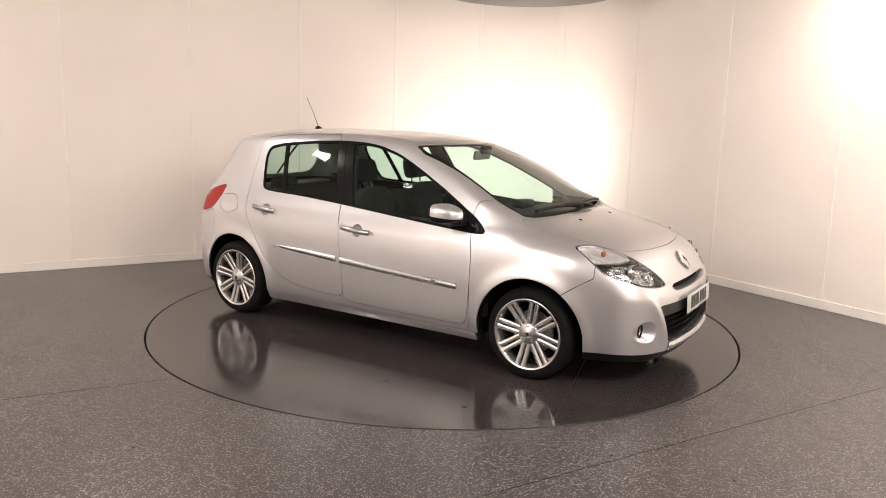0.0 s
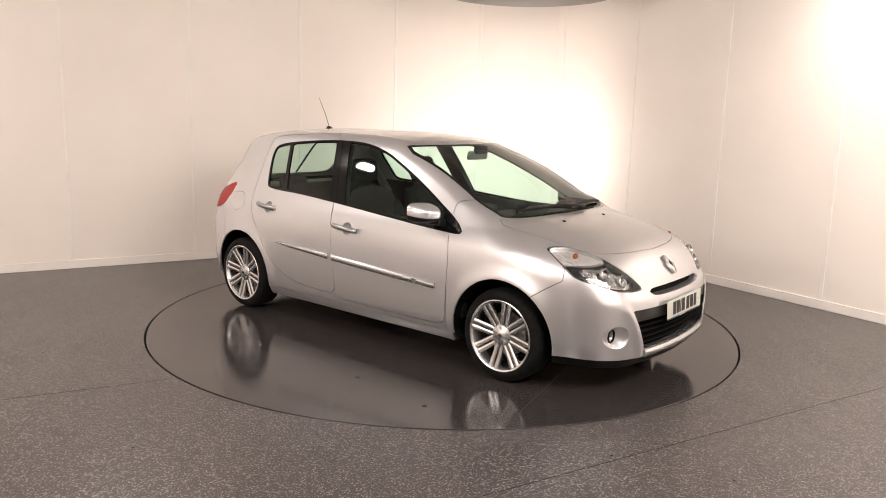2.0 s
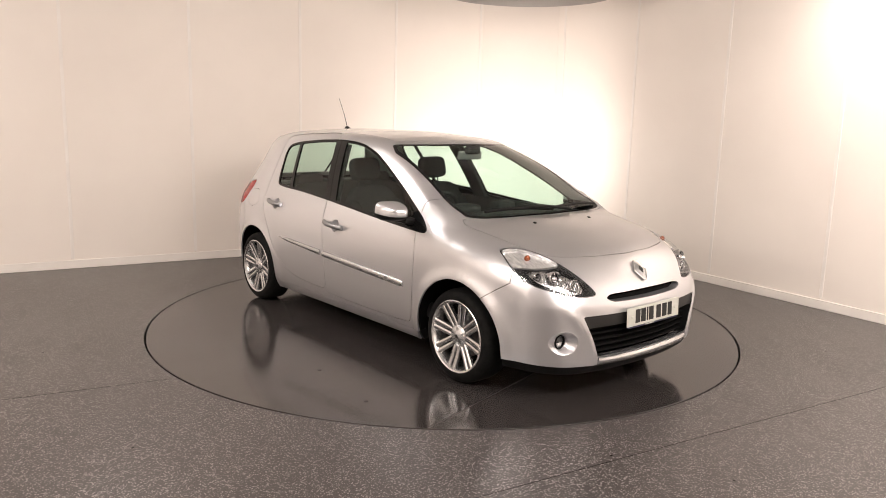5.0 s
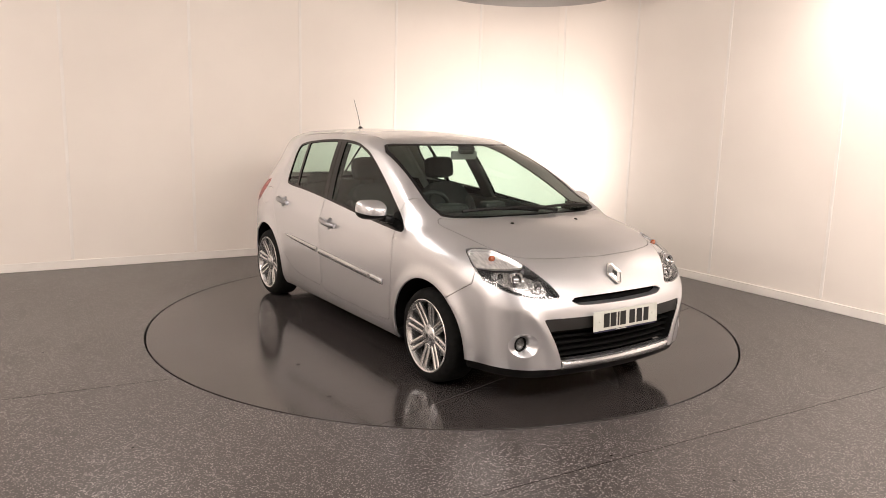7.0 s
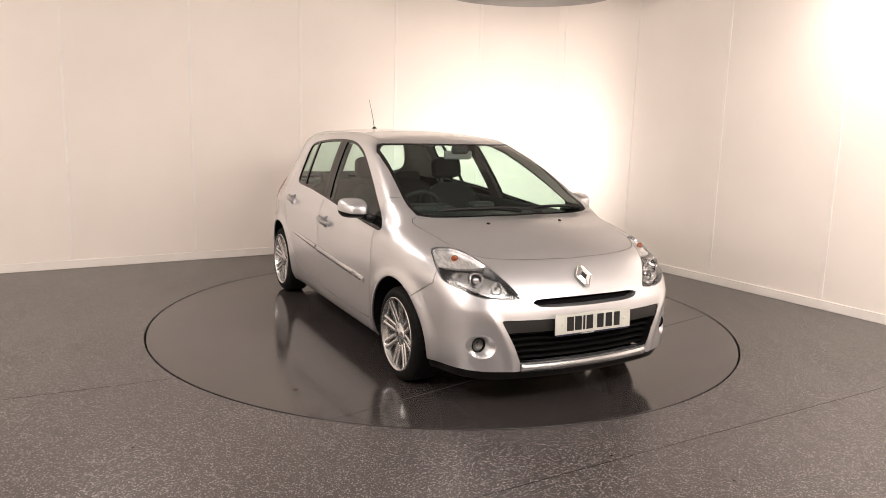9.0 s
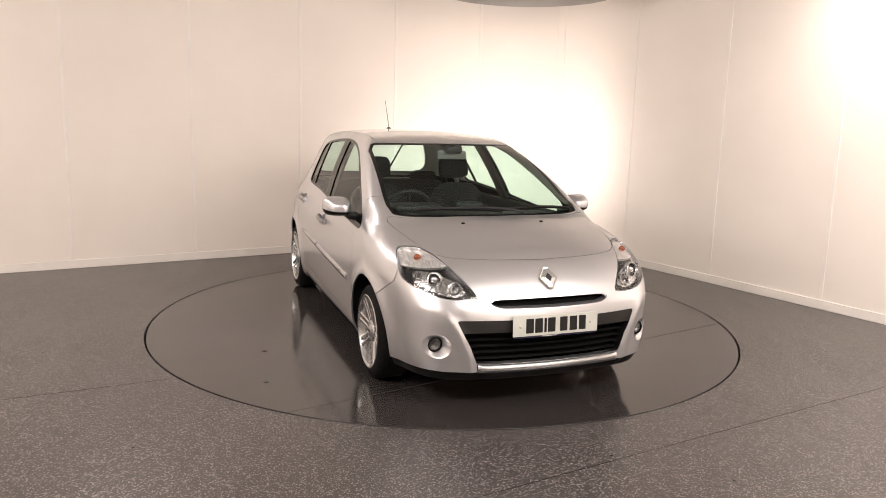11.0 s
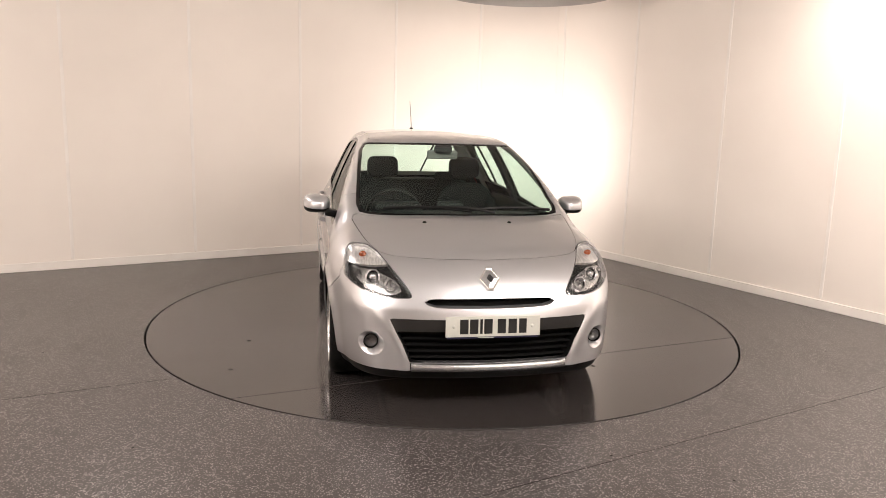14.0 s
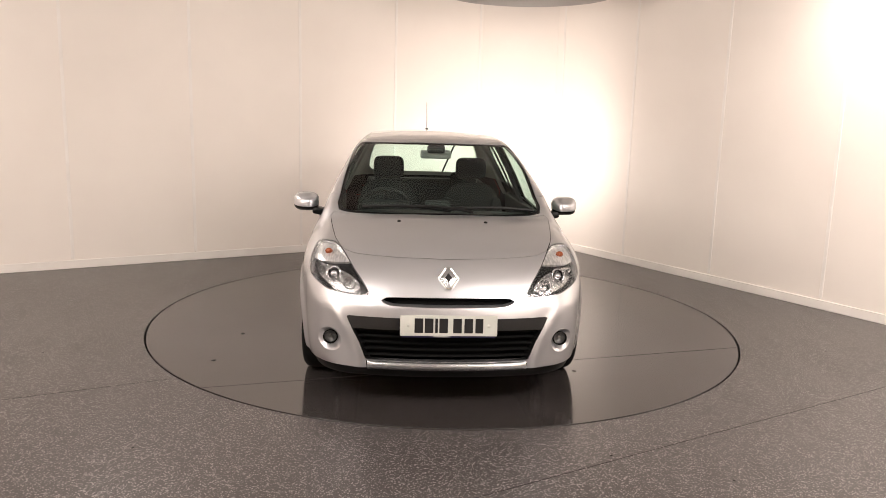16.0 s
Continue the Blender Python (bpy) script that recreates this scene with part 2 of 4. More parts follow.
# rounded inner corner where the two far walls meet
def corner_sheet(name, near, depth, low, high, mat, label, category):
    """A curved upright sheet that runs smoothly from one wall into the other; near: how far it stands off the walls."""
    reach = 0.66
    a, b = CORNER + ALONG_LEFT * reach, CORNER + ALONG_RIGHT * reach
    inward_a, inward_b = Vector((0.5166, -0.8562, 0)), Vector((-0.8394, -0.5435, 0))
    rows = []
    bm = bmesh.new()
    for t in np.linspace(0, 1, 33):
        t = float(t)
        p = a * (1 - t) ** 2 + CORNER * (2 * t * (1 - t) * 0.80) + (a + b) * (t * (1 - t) * 0.20) + b * t ** 2
        n = (inward_a * (1 - t) + inward_b * t).normalized()
        rows.append([bm.verts.new((p + n * off) + Vector((0, 0, z))) for off, z in ((near, low), (near, high), (near - depth, high), (near - depth, low))])
    for r, q in zip(rows, rows[1:]):
        for k in range(4):
            bm.faces.new((r[k], r[(k + 1) % 4], q[(k + 1) % 4], q[k]))
    bm.faces.new(rows[0])
    bm.faces.new(rows[-1])
    bmesh.ops.recalc_face_normals(bm, faces=bm.faces[:])
    return tagged(part(name, bm, mat), label, category, kind="structure")


corner_sheet("wall_corner", 0.003, 0.02, 0.0, HIGH - 0.003, M["wall"], "curved white panel rounding the corner of the studio", "wall")
corner_sheet("baseboard", 0.019, 0.017, 0.0, 0.084, M["trim"], "white skirting board curving round the studio corner", "skirting board")

bm = bmesh.new()
mid = (CORNER + FAR_END) / 2
block(bm, (mid.x, mid.y, HIGH + 0.1), (26, 26, 0.2))
tagged(part("ceiling", bm, M["ceiling"], smooth=False), "plain pale grey studio ceiling", "ceiling", kind="structure")


def ring_sheet(inner, outer, steps, z):
    """A flat ring with a fine round hole and a wide rim."""
    bm = bmesh.new()
    rings = []
    for r in (inner, inner + 0.05, inner + 1.5, outer):
        rings.append([bm.verts.new((r * math.cos(2 * math.pi * i / steps), r * math.sin(2 * math.pi * i / steps), z)) for i in range(steps)])
    low = [bm.verts.new((v.co.x, v.co.y, z - 0.12)) for v in rings[0]]
    for a, b in [(low, rings[0])] + list(zip(rings, rings[1:])):
        for i in range(steps):
            j = (i + 1) % steps
            bm.faces.new((a[i], b[i], b[j], a[j]))
    return bm


floor = part("floor", ring_sheet(TABLE_R + 0.013, 16.0, 192, 0.0), M["floor"], smooth=False)
tagged(floor, "dark grey speckled vinyl studio floor with a round cut-out", "floor", kind="structure")
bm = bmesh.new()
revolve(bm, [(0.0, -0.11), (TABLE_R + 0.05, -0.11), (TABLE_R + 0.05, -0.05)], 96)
tagged(part("turntable_pit", bm, M["pit"], smooth=False), "shallow pit under the turntable edge, its shade painted near-black", "pit", kind="structure")


def floor_joint(a, b, width=0.0032):
    a, b = Vector(a), Vector(b)
    d = b - a
    bm = bmesh.new()
    block(bm, (0, 0, 0.0004), (d.length, width, 0.0008))
    ob = part("floor_joint", bm, M["joint"], smooth=False, place=Matrix.Translation((a + b) / 2) @ Matrix.Rotation(math.atan2(d.y, d.x), 4, "Z"))
    tagged(ob, "thin dark welded joint between vinyl floor sheets", "floor joint", kind="structure")


floor_joint((-1.6, -3.97, 0), (5.2, 0.02, 0))
floor_joint((-5.6, -3.66, 0), (-1.62, -1.62, 0))

# turntable
turntable = new("turntable")
tagged(turntable, "round motorised floor turntable in polished dark grey vinyl", "turntable")
bm = bmesh.new()
revolve(bm, [(0.0, 0.0), (1.2, 0.0), (TABLE_R - 0.003, 0.0), (TABLE_R, -0.003), (TABLE_R, -0.09), (0.0, -0.09)], 192)
part("deck", bm, M["table"], turntable, smooth=False)


def deck_line(a, b, width):
    a, b = Vector(a), Vector(b)
    d = b - a
    bm = bmesh.new()
    block(bm, (0, 0, 0.0004), (d.length, width, 0.0008))
    part("deck_joint", bm, M["joint"], turntable, "thin dark joint line", False,
         Matrix.Translation((a + b) / 2) @ Matrix.Rotation(math.atan2(d.y, d.x), 4, "Z"))


deck_line((1.645, -1.51, 0), (0.80, 2.08, 0), 0.003)
for x, y in ((0.546, -1.486), (1.148, -1.555), (1.324, 0.761)):
    bm = bmesh.new()
    revolve(bm, [(0.0, 0.002), (0.012, 0.0015), (0.016, 0.0)], 10)
    part("fixing_screw", bm, M["joint"], turntable, "small dark screw head", place=Matrix.Translation((x, y, 0)))

# grit and scuff marks lying on the floor
random.seed(7)
spots = [(-1.451, -2.554), (0.83, -2.492), (1.338, -2.713), (2.048, 1.096), (1.994, 1.869), (-2.4, 0.9), (2.75, -0.7), (-2.6, -1.2)]
bm = bmesh.new()
for x, y in spots:
    bmesh.ops.create_icosphere(bm, subdivisions=1, radius=1.0, matrix=pose(x, y, 0.001, 0, 0, random.uniform(0, 180)) @ Matrix.Diagonal((0.009, 0.005, 0.003, 1)))
tagged(part("floor_grit", bm, M["joint"]), "scattered dark grit on the studio floor", "grit", kind="stuff")

# round ceiling drum over the far side of the turntable
bm = bmesh.new()
revolve(bm, [(0.0, 0.06), (0.70, 0.06), (0.80, 0.03), (0.84, 0.0), (0.86, 0.0), (0.86, 0.35), (0.84, 0.36), (0.0, 0.36)], 96)
lamp_drum = part("ceiling_drum", bm, M["drum"], place=Matrix.Translation((0.74, 1.75, 2.79)))
tagged(lamp_drum, "large round pale grey drum hanging from the ceiling", "ceiling drum")
for x in (-0.5, 0.5):
    bm = bmesh.new()
    tube(bm, [(x, 0, 0.355), (x, 0, 0.452)], 0.012)
    part("hanger", bm, M["trim"], lamp_drum)


# ---------- car skin: a smooth blend of side, plan and end profiles ----------
def curve(points):
    """A smooth (monotone cubic) function through the points."""
    xs = np.array([a for a, b in points], float)
    ys = np.array([b for a, b in points], float)
    if xs[0] > xs[-1]:
        xs, ys = xs[::-1], ys[::-1]
    h, d = np.diff(xs), np.diff(ys) / np.diff(xs)
    m = np.empty_like(ys)
    m[0], m[-1] = d[0], d[-1]
    same = d[:-1] * d[1:] > 0
    w1, w2 = 2 * h[1:] + h[:-1], h[1:] + 2 * h[:-1]
    with np.errstate(divide="ignore", invalid="ignore"):
        m[1:-1] = np.where(same, (w1 + w2) / (w1 / d[:-1] + w2 / d[1:]), 0.0)

    def f(x):
        x = np.clip(x, xs[0], xs[-1])
        i = np.clip(np.searchsorted(xs, x) - 1, 0, len(h) - 1)
        t = (x - xs[i]) / h[i]
        a = (1 + 2 * t) * (1 - t) ** 2 * ys[i] + t * (1 - t) ** 2 * h[i] * m[i]
        return a + t * t * (3 - 2 * t) * ys[i + 1] + t * t * (t - 1) * h[i] * m[i + 1]
    return f


TOP = curve([(2.2, 0.52), (2.06, 0.64), (1.965, 0.742), (1.86, 0.808), (1.70, 0.868), (1.50, 0.922), (1.33, 0.958), (1.20, 0.99),
             (1.05, 1.085), (0.80, 1.228), (0.55, 1.345), (0.34, 1.418), (0.15, 1.450), (-0.25, 1.474), (-0.75, 1.474),
             (-1.18, 1.460), (-1.50, 1.420), (-1.68, 1.375), (-1.80, 1.32), (-2.1, 1.10)])
CROWN = curve([(2.1, 0.10), (1.7, 0.115), (1.3, 0.10), (1.15, 0.11), (0.9, 0.20), (0.4, 0.20), (0.1, 0.125), (-1.0, 0.125), (-1.8, 0.16)])
SECTION = curve([(0.10, 0.74), (0.16, 0.79), (0.22, 0.822), (0.32, 0.842), (0.45, 0.851), (0.56, 0.854), (0.68, 0.850), (0.79, 0.838),
                 (0.87, 0.813), (0.945, 0.780), (1.10, 0.716), (1.25, 0.645), (1.38, 0.574), (1.50, 0.49)])
PLAN = curve([(2.15, 0.74), (2.0, 0.83), (1.85, 0.885), (1.7, 0.932), (1.5, 0.983), (1.28, 1.0), (0.9, 0.998), (0.0, 1.0), (-0.9, 1.0),
              (-1.28, 0.995), (-1.5, 0.968), (-1.75, 0.90), (-2.0, 0.78)])
CABIN = curve([(1.2, 0.0), (0.2, 0.004), (-0.6, 0.0), (-1.2, -0.02), (-1.7, -0.065), (-2.0, -0.10)])
NOSE = curve([(0.12, 1.95), (0.18, 2.04), (0.25, 2.062), (0.35, 2.066), (0.48, 2.066), (0.56, 2.066), (0.62, 2.05), (0.75, 2.0), (1.0, 1.80), (1.5, 1.4)])
TAIL = curve([(0.12, -1.86), (0.25, -1.945), (0.42, -1.972), (0.62, -1.968), (0.80, -1.935), (0.95, -1.885), (1.10, -1.81), (1.30, -1.71),
              (1.42, -1.665), (1.55, -1.60)])

CHEEK = curve([(0.20, 0.475), (0.28, 0.478), (0.40, 0.520), (0.52, 0.590), (0.62, 0.66)])


def soft_max(a, b, k):
    h = np.maximum(k - np.abs(a - b), 0.0) / k
    return np.maximum(a, b) + h * h * k / 4


def side_width(x, z):
    lift = np.clip((z - 0.88) / 0.3, 0, 1)
    y = SECTION(z) * PLAN(x) + CABIN(x) * lift
    for cx in (1.279, -1.2885):
        r = np.hypot(x - cx, z - 0.29)
        y = y + 0.017 * np.exp(-((r - 0.352) / 0.055) ** 2) * np.clip((z - 0.1) / 0.1, 0, 1)
    return y


def skin(p):
    """Below zero inside the body, above zero outside."""
    x, y, z = p[:, 0], np.abs(p[:, 1]), p[:, 2]
    top = z - (TOP(x) - CROWN(x) * y ** 2)
    side = y - side_width(x, z)
    ridge = 0.016 * np.exp(-((y - CHEEK(z)) / 0.04) ** 2) * np.clip((0.60 - z) / 0.08, 0, 1) * np.clip((z - 0.20) / 0.05, 0, 1)
    front = x - (NOSE(z) - 0.20 * y ** 2 - 0.10 * y ** 4 + ridge)
    rear = (TAIL(z) + 0.18 * y ** 2) - x
    cabin = np.clip((z - 0.92) / 0.12, 0, 1)
    f = soft_max(top * 0.85, side, 0.13 - 0.075 * cabin)
    f = soft_max(f, front * 0.9, 0.16)
    f = soft_max(f, rear * 0.9, 0.12)
    return f


def skin_normal(p):
    e, g = 0.004, np.zeros_like(p)
    for k in range(3):
        d = np.zeros(3)
        d[k] = e
        g[:, k] = skin(p + d) - skin(p - d)
    return g / np.linalg.norm(g, axis=1)[:, None]


SPACING = 0.022


def skin_mesh():
    """The right half of the closed body skin as triangles: points, normals, faces."""
    xs, ys, zs = np.arange(-2.2, 2.31, SPACING), np.linspace(-1.1, 0, 51), np.arange(0.10, 1.66, SPACING)
    index, points, faces = {}, [], []

    def vert(x, y, z):
        key = (round(x, 4), round(y, 4), round(z, 4))
        if key not in index:
            index[key] = len(points)
            points.append(key)
        return index[key]

    def sheet(us, vs, f):
        ids = [[vert(*f(u, v)) for v in vs] for u in us]
        for i in range(len(us) - 1):
            for j in range(len(vs) - 1):
                a, b, c, d = ids[i][j], ids[i + 1][j], ids[i + 1][j + 1], ids[i][j + 1]
                faces.append((a, b, c) if (i + j) % 2 else (a, b, d))
                faces.append((a, c, d) if (i + j) % 2 else (b, c, d))

    sheet(xs, zs, lambda x, z: (x, ys[0], z))
    sheet(xs, ys, lambda x, y: (x, y, zs[-1]))
    sheet(ys, zs, lambda y, z: (xs[-1], y, z))
    sheet(zs, ys, lambda z, y: (xs[0], y, z))
    box = np.array(points)
    core = np.stack([np.clip(box[:, 0], -1.30, 1.20), 0 * box[:, 0], np.minimum(box[:, 2], 0.62)], -1)
    low, high = np.zeros(len(box)), np.ones(len(box))
    for _ in range(34):
        m = (low + high) / 2
        inside = skin(core + m[:, None] * (box - core)) < 0
        low, high = np.where(inside, m, low), np.where(inside, high, m)
    v = core + low[:, None] * (box - core)
    n = skin_normal(v)
    f = np.array(faces)
    turned = np.einsum("ij,ij->i", np.cross(v[f[:, 1]] - v[f[:, 0]], v[f[:, 2]] - v[f[:, 0]]), n[f].sum(1)) < 0
    f[turned] = f[turned][:, ::-1]
    return v, n, f


def cut(mesh, d):
    """The part of a triangle mesh where d > 0, cut cleanly along d = 0."""
    v, n, f = mesh
    if len(f) == 0:
        return mesh
    s = d > 0
    k = s[f].sum(1)
    out, extra_v, extra_n, made = [f[k == 3]], [], [], {}

    def between(a, b):
        key = (a, b) if a < b else (b, a)
        if key not in made:
            t = d[a] / (d[a] - d[b])
            made[key] = len(v) + len(extra_v)
            extra_v.append(v[a] + t * (v[b] - v[a]))
            extra_n.append(n[a] + t * (n[b] - n[a]))
        return made[key]

    tris = []
    for t in f[(k == 1) | (k == 2)].tolist():
        inside = [s[i] for i in t]
        lone = inside.index(True) if sum(inside) == 1 else inside.index(False)
        a, b, c = t[lone], t[(lone + 1) % 3], t[(lone + 2) % 3]
        ab, ac = between(a, b), between(a, c)
        if sum(inside) == 1:
            tris.append((a, ab, ac))
        else:
            tris += [(ab, b, c), (ab, c, ac)]
    if tris:
        out.append(np.array(tris))
    f2 = np.concatenate(out)
    v2 = np.concatenate([v, np.array(extra_v).reshape(-1, 3)])
    n2 = np.concatenate([n, np.array(extra_n).reshape(-1, 3)])
    used, back = np.unique(f2, return_inverse=True)
    n3 = n2[used]
    return v2[used], n3 / np.maximum(np.linalg.norm(n3, axis=1), 1e-9)[:, None], back.reshape(-1, 3)


def rounded(points, times=2):
    """Chaikin smoothing of a closed outline."""
    p = np.array(points, float)
    for _ in range(times):
        q = np.roll(p, -1, 0)
        p = np.stack([0.8 * p + 0.2 * q, 0.2 * p + 0.8 * q], 1).reshape(-1, 2)
    return p


def inside(points, p, smooth=1):
    """Signed distance to a closed outline: above zero inside."""
    a = rounded(points, smooth) if smooth else np.array(points, float)
    b = np.roll(a, -1, 0)
    best, sign = np.full(len(p), 1e9), np.zeros(len(p), bool)
    for (ax, ay), (bx, by) in zip(a, b):
        ex, ey = bx - ax, by - ay
        t = np.clip(((p[:, 0] - ax) * ex + (p[:, 1] - ay) * ey) / (ex * ex + ey * ey + 1e-12), 0, 1)
        best = np.minimum(best, np.hypot(p[:, 0] - ax - t * ex, p[:, 1] - ay - t * ey))
        if ay != by:
            cross = ((ay > p[:, 1]) != (by > p[:, 1])) & (p[:, 0] < (bx - ax) * (p[:, 1] - ay) / (by - ay) + ax)
            sign ^= cross
    return np.where(sign, best, -best)


def side_region(points, smooth=1, lateral=0.42):
    return lambda v: np.minimum(inside(points, v[:, [0, 2]], smooth), -v[:, 1] - lateral)


def front_region(points, least=1.35, smooth=1):
    return lambda v: np.minimum(inside(points, v[:, [1, 2]], smooth), v[:, 0] - least)


def rear_region(points, most=-1.5, smooth=1):
    return lambda v: np.minimum(inside(points, v[:, [1, 2]], smooth), most - v[:, 0])


def top_region(points, least=0.7, smooth=1):
    return lambda v: np.minimum(inside(points, v[:, :2], smooth), v[:, 2] - least)


def carve(rest, region, gap=0.0021):
    """(the piece inside the region, the rest), with an open joint between them."""
    d = region(rest[0])
    return cut(rest, d - gap), cut(rest, -d - gap)


def mirrored(mesh):
    v, n, f = mesh
    return v * (1, -1, 1), n * (1, -1, 1), f[:, ::-1]


def whole(mesh):
    v, n, f = mesh
    w, m, g = mirrored(mesh)
    allv, alln, allf = np.concatenate([v, w]), np.concatenate([n, m]), np.concatenate([f, g + len(v)])
    key = np.round(allv, 5)
    _, first, back = np.unique(key, axis=0, return_index=True, return_inverse=True)
    alln = alln[first]
    on_axis = np.abs(allv[first][:, 1]) < 1e-4
    alln[on_axis, 1] = 0
    return allv[first], alln / np.linalg.norm(alln, axis=1)[:, None], back.reshape(-1)[allf]


def shifted(mesh, depth):
    v, n, f = mesh
    return v - n * depth, n, f


def panel(name, mesh, mat, parent, label="", depth=0.010, smooth=True):
    """A sheet piece of the skin, its edges folded inwards by depth."""
    v, n, f = mesh
    if depth and len(f):
        e = np.concatenate([f[:, [0, 1]], f[:, [1, 2]], f[:, [2, 0]]])
        lo, hi = e.min(1), e.max(1)
        code = lo.astype(np.int64) * len(v) + hi
        _, inv, count = np.unique(code, return_inverse=True, return_counts=True)
        e = e[count[inv.reshape(-1)] == 1]
        a, b = v[e[:, 0]], v[e[:, 1]]
        a2, b2 = a - n[e[:, 0]] * depth, b - n[e[:, 1]] * depth
        out = np.cross(b - a, n[e[:, 0]])
        out = out / np.maximum(np.linalg.norm(out, axis=1), 1e-9)[:, None]
        k, q = len(v), np.arange(len(e))
        v = np.concatenate([v, a, b, b2, a2])
        n = np.concatenate([n, out, out, out, out])
        m = len(e)
        f = np.concatenate([f, np.stack([k + m + q, k + q, k + 3 * m + q], -1), np.stack([k + m + q, k + 3 * m + q, k + 2 * m + q], -1)])
    return held(new(name, mesh_of(name, v, f, mat, n if smooth else None)), parent, label)


def on_front(y, z, out=0.0):
    """The point of the nose at that y and z."""
    p = np.array([[0.0, y, z]])
    lo, hi = 1.0, 2.3
    for _ in range(30):
        m = (lo + hi) / 2
        p[0, 0] = m
        lo, hi = (m, hi) if skin(p)[0] < 0 else (lo, m)
    p[0, 0] = lo
    n = skin_normal(p)[0]
    return Vector(p[0] + n * out), Vector(n)


def on_side(x, z, out=0.0):
    """The point of the right flank at that x and z."""
    p = np.array([[x, 0.0, z]])
    lo, hi = -1.1, 0.0
    for _ in range(30):
        m = (lo + hi) / 2
        p[0, 1] = m
        lo, hi = (lo, m) if skin(p)[0] < 0 else (m, hi)
    p[0, 1] = hi
    n = skin_normal(p)[0]
    return Vector(p[0] + n * out), Vector(n)


def on_top(x, y, out=0.0):
    p = np.array([[x, y, 0.0]])
    lo, hi = 0.6, 1.7
    for _ in range(30):
        m = (lo + hi) / 2
        p[0, 2] = m
        lo, hi = (m, hi) if skin(p)[0] < 0 else (lo, m)
    p[0, 2] = lo
    n = skin_normal(p)[0]
    return Vector(p[0] + n * out), Vector(n)


def on_rear(y, z, out=0.0):
    p = np.array([[0.0, y, z]])
    lo, hi = -2.3, -1.0
    for _ in range(30):
        m = (lo + hi) / 2
        p[0, 0] = m
        lo, hi = (lo, m) if skin(p)[0] < 0 else (m, hi)
    p[0, 0] = hi
    n = skin_normal(p)[0]
    return Vector(p[0] + n * out), Vector(n)


FLIP = Matrix.Diagonal((1, -1, 1, 1))


def both_sides(make):
    """Run a builder for the right side and for the left; it gets a function that mirrors where needed."""
    for left in (False, True):
        make(left, (lambda p: Vector((p[0], -p[1], p[2]))) if left else (lambda p: Vector(p)))


# ---------- outlines of the car's panels, in metres ----------
WHEEL_F, WHEEL_R, HUB_Z = 1.279, -1.2885, 0.288
BELT = [(-1.092, 1.075), (-1.065, 1.010), (-0.995, 0.994), (-0.647, 0.982), (-0.265, 0.955), (0.031, 0.930), (0.316, 0.906), (0.587, 0.884),
        (0.858, 0.866), (0.930, 0.866)]
PILLAR = [(0.948, 0.880), (0.904, 0.925), (0.843, 0.969), (0.727, 1.034), (0.609, 1.102), (0.461, 1.179), (0.288, 1.260), (0.129, 1.327),
          (-0.048, 1.373), (-0.202, 1.391), (-0.430, 1.395), (-0.699, 1.382), (-1.008, 1.353), (-1.140, 1.322), (-1.150, 1.238)]
WINDOWS = BELT + PILLAR
FRONT_DOOR = [(-0.262, 1.0), (-0.239, 0.826), (-0.213, 0.659), (-0.188, 0.472), (-0.177, 0.303), (-0.172, 0.278), (0.20, 0.268), (0.80, 0.268),
              (0.845, 0.30), (0.862, 0.515), (0.866, 0.727), (0.846, 0.86), (0.838, 1.0)]
REAR_DOOR = [(-0.419, 1.44), (-0.262, 0.955), (-0.239, 0.826), (-0.213, 0.659), (-0.188, 0.472), (-0.179, 0.300), (-0.363, 0.302), (-0.622, 0.317),
             (-0.796, 0.371), (-0.925, 0.474), (-1.041, 0.631), (-1.137, 0.756), (-1.192, 0.870), (-1.213, 0.983), (-1.220, 1.117), (-1.226, 1.251),
             (-1.222, 1.346), (-1.19, 1.395), (-1.0, 1.415), (-0.7, 1.432)]
WING = [(0.862, 0.10), (0.862, 0.515), (0.866, 0.727), (0.846, 0.86), (0.830, 0.95), (0.842, 1.06), (0.95, 1.08), (1.12, 1.03), (2.0, 0.97), (2.0, 0.10)]
BUMPER = [(1.30, 0.42), (1.49, 0.568), (1.574, 0.627), (1.668, 0.685), (1.66, 0.95), (2.4, 0.95), (2.4, -0.1), (1.30, -0.1)]
REAR_BUMPER = [(-1.574, 0.815), (-1.535, 0.62), (-1.5, 0.1), (-2.4, 0.1), (-2.4, 0.72), (-1.78, 0.745)]
TAIL_LAMP = [(-1.500, 1.012), (-1.61, 0.988), (-1.76, 0.93), (-1.92, 0.83), (-1.92, 0.77), (-1.70, 0.785), (-1.590, 0.825), (-1.530, 0.90)]
FUEL_FLAP = [(-1.525, 0.93), (-1.35, 0.945), (-1.29, 0.90), (-1.275, 0.83), (-1.40, 0.79), (-1.49, 0.83)]
SCREEN = [(1.255, 0.3), (1.255, 0.0), (1.224, -0.325), (1.170, -0.565), (1.118, -0.672), (0.744, -0.640), (0.225, -0.585), (0.300, -0.44), (0.385, -0.25),
          (0.418, 0.0), (0.418, 0.3)]
BONNET = [(1.265, 0.3), (1.265, 0.0), (1.234, -0.325), (1.180, -0.58), (1.125, -0.705), (1.342, -0.676), (1.528, -0.644), (1.640, -0.608), (1.702, -0.577),
          (1.754, -0.521), (1.795, -0.414), (1.832, -0.257), (1.853, 0.0), (1.853, 0.3)]
ROOF = [(0.36, 0.3), (0.33, -0.25), (0.235, -0.47), (0.18, -0.52), (0.0, -0.50), (-0.8, -0.49), (-1.5, -0.46), (-1.60, -0.35), (-1.62, 0.3)]
